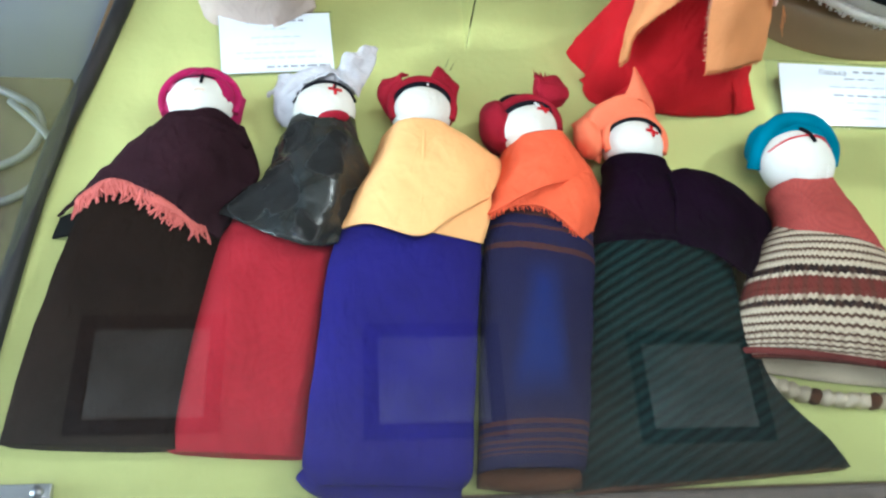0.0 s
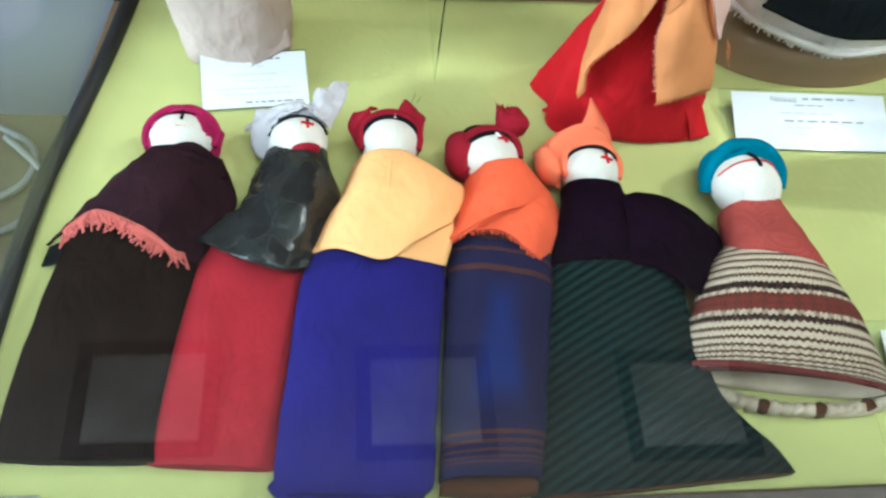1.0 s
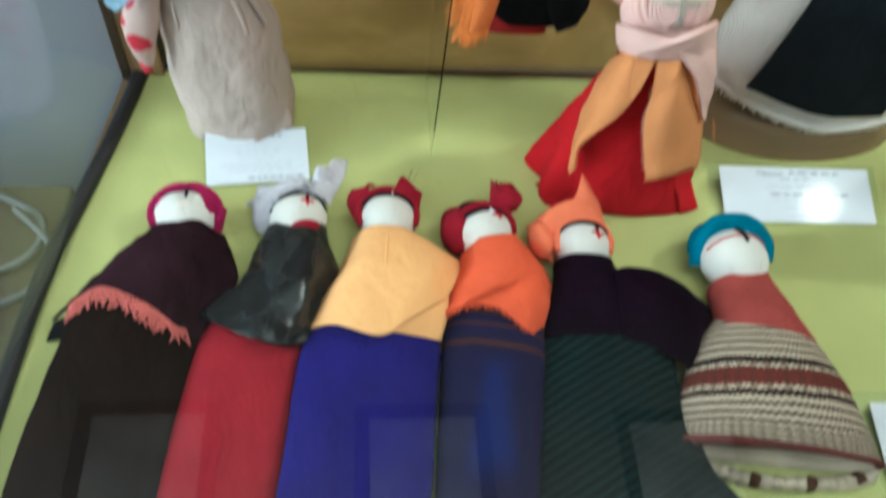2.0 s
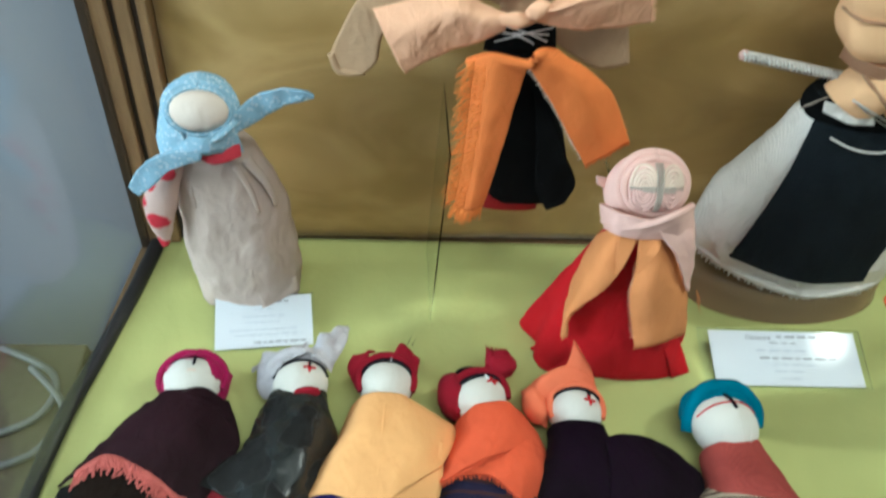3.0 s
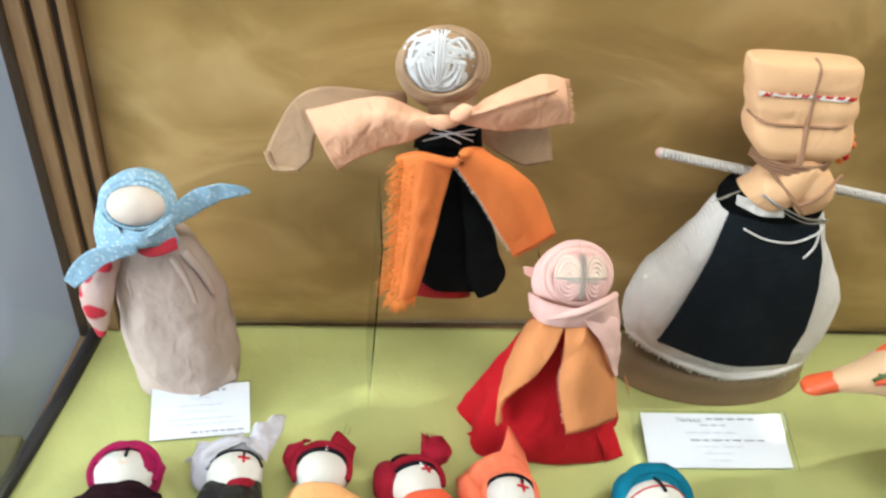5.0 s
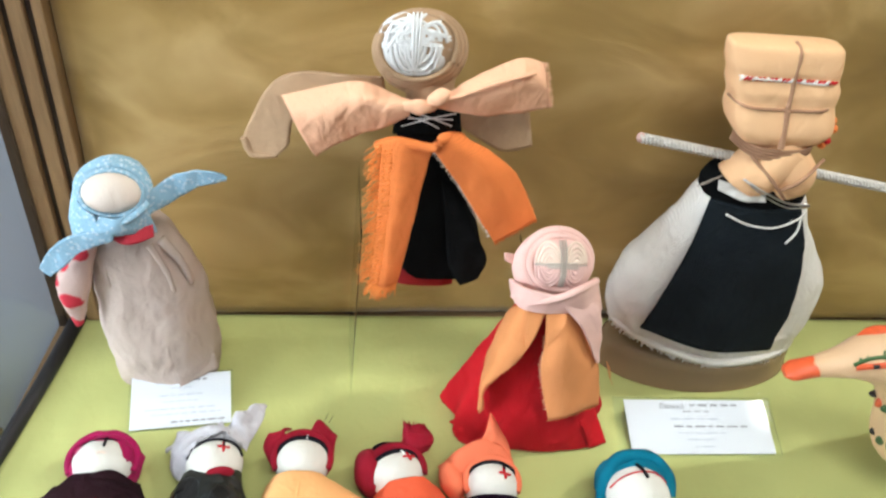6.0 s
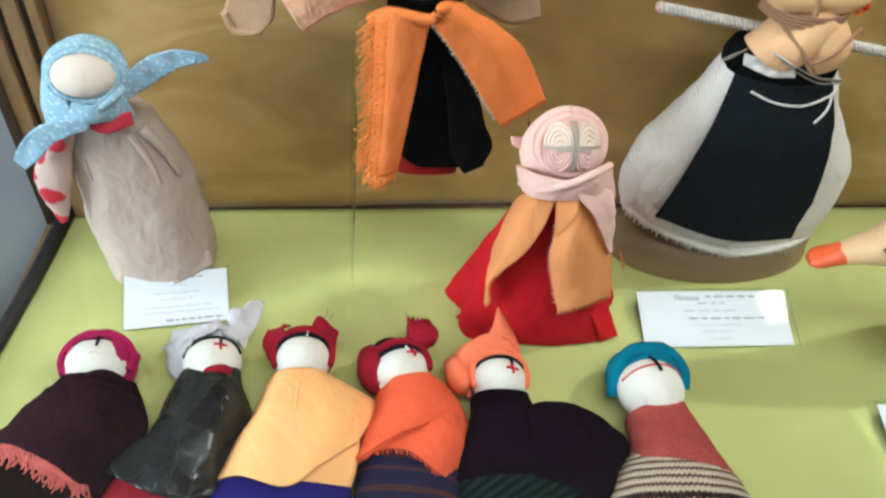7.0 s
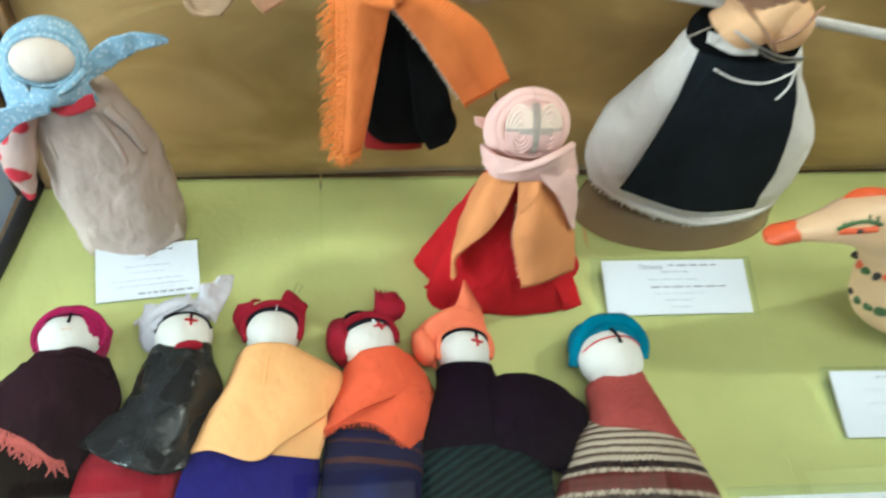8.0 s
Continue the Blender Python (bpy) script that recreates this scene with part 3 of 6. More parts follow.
# ---------------------------------------------------------------- dolls that lie on the shelf
class Head:
    """A linen head: points on its face in its own directions (across, towards the crown)."""

    def __init__(self, d, c, across, crown, up, m=None):
        self.d, self.c, self.a, self.b, self.n = d, V(c), V(across), V(crown), V(up)
        d.ball(c, across, crown, up, m or FACE, 0.0008)

    def at(self, u, v, lift=1.03):
        w = math.sqrt(max(0.0, 1 - u * u - v * v))
        return self.c + (self.a * u + self.b * v + self.n * w) * lift

    def line(self, uv, r, m, lift=1.02):
        self.d.tube([self.at(u, v, lift) for u, v in uv], r, m, 6, 6)

    def cross(self, u, v, s, m=None):
        m = m or REDTHREAD
        self.line([(u - s, v + 0.1 * s), (u, v), (u + s, v - 0.1 * s)], 0.0011, m, 1.03)
        self.line([(u + 0.1 * s, v - s), (u, v), (u - 0.1 * s, v + s)], 0.0011, m, 1.035)

    def headband(self, r=0.0016, v0=0.42, u0=0.93, top=0.74, m=None):
        self.line([(-u0, v0 * 0.3), (-0.72, top * 0.72), (-0.35, top * 0.95), (0, top), (0.35, top * 0.95), (0.72, top * 0.72), (u0, v0 * 0.3)], r, m or NAVYTHREAD, 1.04)


def hood(d, h, m, out=1.2, back=0.22, thick=0.0085):
    """A scarf round the crown of a lying head: a padded roll and the cloth behind."""
    c = h.c + h.b * back - h.n * 0.25
    d.ball(c, h.a * out, h.b * (out - 0.05), h.n * 0.98, m, 0.0022, 30, 1.0, 75)
    pts = [h.c + h.a * (math.sin(t) * (out - 0.06)) + h.b * (math.cos(t) * (out - 0.02) + 0.08) + h.n * (0.30 + 0.1 * math.cos(t)) for t in [(-2.0 + 4.0 * i / 10) for i in range(11)]]
    d.tube(pts, thick, m, 10, 5)


def brown_doll():
    d = Doll((-0.265, 0.33, 0))
    d.lying([((-0.262, 0.415), (-0.200, 0.412), 0.002, 0.034), ((-0.297, 0.365), (-0.203, 0.350), 0.002, 0.040), ((-0.314, 0.289), (-0.214, 0.289), 0.001, 0.036), ((-0.322, 0.235), (-0.221, 0.234), 0.001, 0.028), ((-0.324, 0.209), (-0.224, 0.204), 0.001, 0.018)],
            BROWNSKIRT, folds=9, depth=0.035, hollow=0.012)
    # shawl over the shoulders with a ragged hem
    g = d.sheet([[(-0.262, 0.434, 0.020), (-0.240, 0.431, 0.042), (-0.215, 0.431, 0.045), (-0.198, 0.433, 0.024)],
                 [(-0.285, 0.411, 0.014), (-0.254, 0.412, 0.046), (-0.217, 0.412, 0.051), (-0.188, 0.412, 0.018)],
                 [(-0.302, 0.388, 0.012), (-0.268, 0.389, 0.045), (-0.226, 0.379, 0.052), (-0.187, 0.388, 0.016)],
                 [(-0.318, 0.366, 0.010), (-0.278, 0.373, 0.041), (-0.238, 0.353, 0.048), (-0.206, 0.338, 0.030)]], PLUM, 9, 0.002, 0.0032, 48)
    hem = g[-1]
    d.tube(hem[4::4], 0.0026, PINKFRINGE, 8, 2)
    d.fringe([p + V((0, 0.003, 0.002)) for p in hem[4::5]], (0.05, -1, -0.12), 0.015, 150, PINKFRINGE, 0.0011, 0.9)
    # turned-up dark corner under the fringe
    d.sheet([[(-0.316, 0.366, 0.008), (-0.300, 0.364, 0.022)], [(-0.321, 0.352, 0.004), (-0.296, 0.349, 0.018)]], BLACKCLOTH, 6, 0.0015, 0.001)
    # collar folds
    d.tube([(-0.250, 0.425, 0.020), (-0.236, 0.424, 0.042), (-0.214, 0.429, 0.047), (-0.197, 0.428, 0.022)], 0.0046, PLUM, 10, 6)
    d.tube([(-0.246, 0.418, 0.030), (-0.220, 0.420, 0.051), (-0.192, 0.418, 0.026)], 0.004, PLUM, 10, 6)
    h = Head(d, (-0.227, 0.452, 0.026), (0.0255, 0.001, 0), (-0.001, 0.023, 0.002), (0, -0.003, 0.021))
    d.ball(h.c + V((0, 0.003, -0.006)), h.a * 1.17, h.b * 1.15, h.n * 1.1, MAGENTA, 0.0035, 34, 1.0, 90)
    for s in (-1, 1):
        d.tube([h.c + h.a * (s * math.sin(t) * 1.06) + h.b * (math.cos(t) * 1.02 + 0.06 - 0.1 * (t < 0.2)) + h.n * (0.42 - 0.12 * t) for t in (-0.12, 0.25, 0.6, 0.95, 1.3, 1.65, 2.0)], 0.0038, MAGENTA, 10, 5, 0.8)
    h.line([(-0.9, 0.28), (-0.6, 0.62), (0, 0.72), (0.6, 0.62), (0.9, 0.28)], 0.0009, NAVYTHREAD)
    h.line([(0.10, 0.72), (0.11, 0.5), (0.10, 0.32)], 0.0013, NAVYTHREAD, 1.05)
    h.line([(-0.08, 0.05), (0.06, 0.08), (0.2, 0.04)], 0.0011, YARNCREAM, 1.02)
    return d.done("cloth_doll", "lying rag doll with magenta scarf, plum shawl and brown skirt", "doll", "row of lying dolls")


def black_cape_doll():
    d = Doll((-0.17, 0.33, 0))
    d.lying([((-0.160, 0.415), (-0.115, 0.415), 0.002, 0.030), ((-0.203, 0.357), (-0.128, 0.350), 0.001, 0.034), ((-0.218, 0.289), (-0.135, 0.288), 0.001, 0.030), ((-0.225, 0.230), (-0.142, 0.228), 0.001, 0.024), ((-0.2275, 0.203), (-0.145, 0.197), 0.001, 0.014)],
            REDSKIRT, folds=7, depth=0.03, hollow=0.010)
    d.sheet([[(-0.166, 0.430, 0.020), (-0.152, 0.428, 0.042), (-0.125, 0.428, 0.043), (-0.113, 0.430, 0.020)],
             [(-0.176, 0.399, 0.022), (-0.154, 0.399, 0.045), (-0.124, 0.399, 0.047), (-0.104, 0.402, 0.018)],
             [(-0.191, 0.378, 0.028), (-0.162, 0.370, 0.046), (-0.130, 0.368, 0.049), (-0.108, 0.382, 0.022)],
             [(-0.207, 0.357, 0.034), (-0.178, 0.338, 0.043), (-0.146, 0.326, 0.045), (-0.127, 0.333, 0.034)]], PVC, 9, 0.0015, 0.003, 60)
    d.lying([((-0.163, 0.439), (-0.115, 0.441), 0.004, 0.040), ((-0.167, 0.420), (-0.111, 0.420), 0.004, 0.043)], PVC, steps=5, wrinkle=0.002)
    h = Head(d, (-0.137, 0.450, 0.026), (0.0235, 0.001, 0), (0, 0.0225, 0.002), (0, -0.003, 0.021))
    d.ball((-0.130, 0.4325, 0.0425), (0.0115, 0.001, 0), (-0.001, 0.0045, 0.001), (0, 0, 0.0045), WINE, 0.001, 20)
    h.headband(0.0013, 0.5, 0.93, 0.70)
    h.line([(0.30, 0.62), (0.32, 0.45), (0.30, 0.30)], 0.001, NAVYTHREAD, 1.05)
    h.cross(0.32, 0.33, 0.2)
    # crumpled gauze scarf with two loose ends
    d.ball((-0.149, 0.462, 0.018), (0.028, 0.004, 0), (-0.004, 0.020, 0), (0, 0, 0.017), WHITEGAUZE, 0.005, 30, 1.0, 90)
    d.tube([(-0.168, 0.448, 0.014), (-0.162, 0.470, 0.030), (-0.138, 0.477, 0.037), (-0.116, 0.468, 0.030)], 0.0055, WHITEGAUZE, 12, 7)
    d.sheet([[(-0.170, 0.444, 0.014), (-0.158, 0.452, 0.034)], [(-0.166, 0.466, 0.024), (-0.150, 0.464, 0.042)], [(-0.140, 0.482, 0.030), (-0.134, 0.470, 0.046)], [(-0.112, 0.470, 0.024), (-0.118, 0.462, 0.040)]], WHITEGAUZE, 8, 0.001, 0.0045, 120)
    d.sheet([[(-0.136, 0.468, 0.030), (-0.124, 0.468, 0.040), (-0.112, 0.460, 0.030)], [(-0.132, 0.480, 0.034), (-0.120, 0.482, 0.044), (-0.106, 0.474, 0.034)], [(-0.122, 0.490, 0.036), (-0.112, 0.493, 0.044), (-0.100, 0.488, 0.036)], [(-0.112, 0.497, 0.038), (-0.106, 0.501, 0.042), (-0.099, 0.502, 0.036)]], WHITEGAUZE, 7, 0.001, 0.0055, 120)
    d.sheet([[(-0.150, 0.468, 0.034), (-0.130, 0.468, 0.040)], [(-0.152, 0.480, 0.032), (-0.132, 0.482, 0.038)], [(-0.148, 0.487, 0.026), (-0.134, 0.488, 0.030)]], WHITEGAUZE, 8, 0.001, 0.0050, 130)
    d.sheet([[(-0.163, 0.462, 0.026), (-0.150, 0.474, 0.032)], [(-0.176, 0.468, 0.024), (-0.162, 0.482, 0.030)], [(-0.183, 0.470, 0.018), (-0.172, 0.482, 0.024)]], WHITEGAUZE, 7, 0.001, 0.0050, 110)
    d.fringe([(-0.112, 0.497, 0.038), (-0.099, 0.502, 0.036)], (0.3, 1, 0), 0.004, 20, WHITEGAUZE, 0.0004)
    return d.done("cloth_doll", "lying rag doll with white scarf, black cape and red skirt", "doll", "row of lying dolls")


def yellow_cape_doll():
    d = Doll((-0.085, 0.31, 0))
    d.lying([((-0.082, 0.415), (-0.048, 0.415), 0.002, 0.030), ((-0.112, 0.370), (-0.030, 0.366), 0.001, 0.042), ((-0.130, 0.334), (-0.027, 0.332), 0.001, 0.047), ((-0.139, 0.272), (-0.034, 0.271), 0.001, 0.046), ((-0.146, 0.205), (-0.042, 0.200), 0.001, 0.040), ((-0.146, 0.187), (-0.044, 0.180), 0.001, 0.035), ((-0.138, 0.178), (-0.052, 0.173), 0.003, 0.028)],
            BLUESKIRT, folds=3, depth=0.02, hollow=0.02, power=0.8)
    # the rolled fold at the skirt's foot
    d.tube([(-0.145, 0.190, 0.010), (-0.132, 0.180, 0.010), (-0.09, 0.176, 0.010), (-0.050, 0.177, 0.010)], 0.008, BLUESKIRT, 12, 6)
    L = [[(-0.091, 0.434, 0.016), (-0.082, 0.431, 0.039), (-0.066, 0.430, 0.045), (-0.050, 0.430, 0.040), (-0.041, 0.434, 0.018)],
         [(-0.104, 0.403, 0.010), (-0.090, 0.402, 0.046), (-0.067, 0.400, 0.054), (-0.036, 0.408, 0.047), (-0.016, 0.417, 0.022)],
         [(-0.121, 0.376, 0.008), (-0.101, 0.372, 0.050), (-0.070, 0.364, 0.058), (-0.032, 0.382, 0.053), (-0.006, 0.403, 0.024)],
         [(-0.138, 0.349, 0.010), (-0.109, 0.340, 0.050), (-0.0733, 0.3256, 0.059), (-0.050, 0.341, 0.057), (-0.022, 0.362, 0.047)]]
    d.sheet(L, YELLOW, 8, 0.0022, 0.0012, 40)
    # the under flap at the other side of the opening
    d.sheet([[(-0.066, 0.395, 0.052), (-0.02, 0.385, 0.046)], [(-0.066, 0.348, 0.054), (-0.022, 0.352, 0.042)], [(-0.070, 0.334, 0.052), (-0.028, 0.333, 0.036)]], YELLOW, 7, 0.002, 0.001, 40)
    d.tube([(-0.064, 0.430, 0.0455), (-0.0668, 0.402, 0.0552), (-0.0698, 0.366, 0.0590), (-0.0730, 0.328, 0.0600)], 0.0010, YELLOW, 7, 6)
    h = Head(d, (-0.064, 0.450, 0.026), (0.0235, 0, 0), (0, 0.0225, 0.002), (0, -0.003, 0.021))
    h.headband(0.0022, 0.5, 0.93, 0.72)
    hood(d, h, WINE, 1.05, 0.14, 0.0036)
    # a knotted scarf with two short ears
    d.sheet([[(-0.090, 0.448, 0.024), (-0.076, 0.466, 0.034)], [(-0.098, 0.464, 0.030), (-0.080, 0.474, 0.042)], [(-0.094, 0.476, 0.034), (-0.074, 0.476, 0.040)]], WINE, 6, 0.002, 0.002, 90)
    d.sheet([[(-0.060, 0.470, 0.036), (-0.038, 0.452, 0.026)], [(-0.052, 0.484, 0.042), (-0.036, 0.466, 0.034)], [(-0.044, 0.484, 0.036), (-0.034, 0.474, 0.030)]], WINE, 6, 0.002, 0.002, 90)
    h.line([(0.16, 0.86), (0.14, 0.6)], 0.0008, YARNWHITE, 1.1)
    d.fringe([(-0.048, 0.484, 0.041), (-0.040, 0.482, 0.038)], (0.2, 1, 0.2), 0.009, 2, NAVYTHREAD, 0.0003)
    return d.done("cloth_doll", "lying rag doll with wine scarf, yellow cape and blue skirt", "doll", "row of lying dolls")


def coral_doll():
    d = Doll((0.005, 0.31, 0))
    d.lying([((-0.004, 0.405), (0.044, 0.405), 0.002, 0.034), ((-0.020, 0.368), (0.056, 0.352), 0.001, 0.046), ((-0.032, 0.271), (0.044, 0.270), 0.001, 0.046), ((-0.038, 0.200), (0.032, 0.200), 0.001, 0.040), ((-0.040, 0.183), (0.028, 0.182), 0.001, 0.034)],
            IKAT, folds=2, depth=0.01, hollow=0.018, inner=UMBERCLOTH)
    d.tube([(-0.038, 0.183, 0.010), (-0.005, 0.179, 0.011), (0.026, 0.181, 0.010)], 0.008, UMBERCLOTH, 10, 6)
    g = d.sheet([[(-0.001, 0.421, 0.020), (0.010, 0.420, 0.042), (0.034, 0.421, 0.046), (0.051, 0.425, 0.020)],
                 [(-0.010, 0.398, 0.018), (0.004, 0.396, 0.048), (0.036, 0.399, 0.053), (0.064, 0.406, 0.018)],
                 [(-0.022, 0.3755, 0.020), (-0.004, 0.374, 0.051), (0.034, 0.385, 0.057), (0.069, 0.388, 0.018)],
                 [(-0.033, 0.352, 0.026), (-0.014, 0.351, 0.053), (0.0135, 0.364, 0.060), (0.056, 0.381, 0.044)]], CORAL, 8, 0.002, 0.0015, 50)
    d.fringe(g[-1][2::4], (-0.1, -1, -0.2), 0.004, 90, CORAL, 0.0005, 0.4)
    # the second end crosses over and hangs at the side
    g = d.sheet([[(-0.004, 0.368, 0.050), (0.024, 0.374, 0.053), (0.050, 0.386, 0.044), (0.069, 0.386, 0.018)],
                 [(-0.008, 0.360, 0.051), (0.016, 0.362, 0.054), (0.046, 0.362, 0.050), (0.066, 0.362, 0.020)],
                 [(-0.010, 0.353, 0.051), (0.014, 0.352, 0.053), (0.036, 0.337, 0.046), (0.052, 0.333, 0.022)]], CORAL, 8, 0.002, 0.0015, 50)
    d.fringe(g[-1][::4], (0.1, -1, -0.2), 0.004, 50, CORAL, 0.0005, 0.4)
    h = Head(d, (0.016, 0.435, 0.027), (0.0235, 0.0075, 0), (-0.006, 0.0205, 0.002), (0, -0.003, 0.021))
    h.headband(0.0021, 0.5, 0.93, 0.74)
    hood(d, h, WINE, 1.05, 0.18, 0.0040)
    d.ball((-0.006, 0.440, 0.024), (0.013, 0.004, 0), (-0.005, 0.022, 0), (0, 0, 0.018), WINE, 0.002, 24, 1.0, 80)
    d.ball((0.006, 0.458, 0.030), (0.012, 0.004, 0), (-0.003, 0.008, 0), (0, 0, 0.008), BLACKCLOTH, 0.001, 18)
    d.sheet([[(0.018, 0.456, 0.036), (0.034, 0.458, 0.038)], [(0.026, 0.470, 0.044), (0.048, 0.466, 0.040)], [(0.024, 0.480, 0.040), (0.044, 0.476, 0.034)]], WINE, 7, 0.0025, 0.003, 90)
    d.sheet([[(0.030, 0.450, 0.034), (0.046, 0.458, 0.030)], [(0.042, 0.456, 0.036), (0.050, 0.472, 0.034)]], WINE, 6, 0.002, 0.002, 90)
    d.ball((0.036, 0.4665, 0.036), (0.0125, 0.002, 0), (-0.003, 0.0125, 0), (0, 0, 0.008), WINE, 0.0035, 26, 0.7, 120)
    d.fringe([(0.024, 0.480, 0.040), (0.044, 0.477, 0.036)], (0, 1, 0.1), 0.005, 22, WINE, 0.0004)
    h.line([(0.34, 0.70), (0.36, 0.5), (0.36, 0.35)], 0.001, YARNWHITE, 1.06)
    h.cross(0.50, 0.33, 0.2)
    return d.done("cloth_doll", "lying rag doll with coral shawl and banded navy skirt", "doll", "row of lying dolls")


def purple_doll():
    d = Doll((0.1, 0.3, 0))
    d.lying([((0.076, 0.396), (0.122, 0.394), 0.002, 0.034), ((0.056, 0.352), (0.154, 0.345), 0.001, 0.042), ((0.045, 0.300), (0.157, 0.295), 0.001, 0.040), ((0.036, 0.245), (0.166, 0.238), 0.001, 0.036), ((0.028, 0.195), (0.198, 0.200), 0.001, 0.024), ((0.025, 0.172), (0.211, 0.182), 0.001, 0.012)],
            RIBGREEN, folds=5, depth=0.05, hollow=0.010, inner=UMBERCLOTH, power=0.9)
    d.lying([((0.027, 0.181), (0.208, 0.190), 0.001, 0.014), ((0.024, 0.170), (0.212, 0.181), 0.001, 0.011)], UMBERCLOTH, steps=3, wrinkle=0.001)
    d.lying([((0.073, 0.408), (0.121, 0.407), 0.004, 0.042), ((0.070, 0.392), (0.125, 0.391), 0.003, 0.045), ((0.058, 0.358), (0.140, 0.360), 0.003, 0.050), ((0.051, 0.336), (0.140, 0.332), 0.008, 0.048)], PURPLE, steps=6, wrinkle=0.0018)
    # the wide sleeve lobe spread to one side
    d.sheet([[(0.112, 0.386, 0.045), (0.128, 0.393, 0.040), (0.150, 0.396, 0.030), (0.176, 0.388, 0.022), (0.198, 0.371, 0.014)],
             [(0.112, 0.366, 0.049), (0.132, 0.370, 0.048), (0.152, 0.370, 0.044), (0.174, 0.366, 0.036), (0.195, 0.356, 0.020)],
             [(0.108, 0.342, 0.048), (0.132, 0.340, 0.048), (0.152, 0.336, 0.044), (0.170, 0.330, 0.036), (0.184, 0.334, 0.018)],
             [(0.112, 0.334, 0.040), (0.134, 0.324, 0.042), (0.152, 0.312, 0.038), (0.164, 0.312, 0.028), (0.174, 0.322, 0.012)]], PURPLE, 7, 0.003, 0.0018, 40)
    h = Head(d, (0.098, 0.423, 0.027), (0.0235, -0.001, 0), (0.001, 0.0215, 0.002), (0, -0.003, 0.021))
    h.headband(0.0017, 0.5, 0.93, 0.72)
    hood(d, h, SALMON, 1.02, 0.22, 0.0036)
    d.sheet([[(0.074, 0.414, 0.016), (0.078, 0.432, 0.034), (0.100, 0.445, 0.040), (0.120, 0.436, 0.028)],
             [(0.062, 0.424, 0.018), (0.068, 0.446, 0.040), (0.094, 0.458, 0.046), (0.120, 0.449, 0.032)],
             [(0.054, 0.448, 0.020), (0.070, 0.456, 0.032), (0.096, 0.462, 0.038), (0.118, 0.456, 0.024)]], SALMON, 8, 0.002, 0.002, 60)
    d.sheet([[(0.086, 0.452, 0.038), (0.104, 0.456, 0.044), (0.120, 0.450, 0.032)], [(0.096, 0.466, 0.046), (0.106, 0.468, 0.048), (0.116, 0.462, 0.038)], [(0.1025, 0.484, 0.048), (0.1035, 0.485, 0.048), (0.1045, 0.484, 0.047)]], SALMON, 7, 0.002, 0.0012, 70)
    d.ball((0.064, 0.432, 0.024), (0.010, 0.004, 0), (-0.005, 0.017, 0), (0, 0, 0.014), SALMON, 0.002, 22)
    h.line([(0.34, 0.70), (0.36, 0.5), (0.36, 0.3)], 0.0012, NAVYTHREAD, 1.05)
    h.cross(0.36, 0.16, 0.21)
    return d.done("cloth_doll", "lying rag doll with salmon scarf, purple top and ribbed green skirt", "doll", "row of lying dolls")


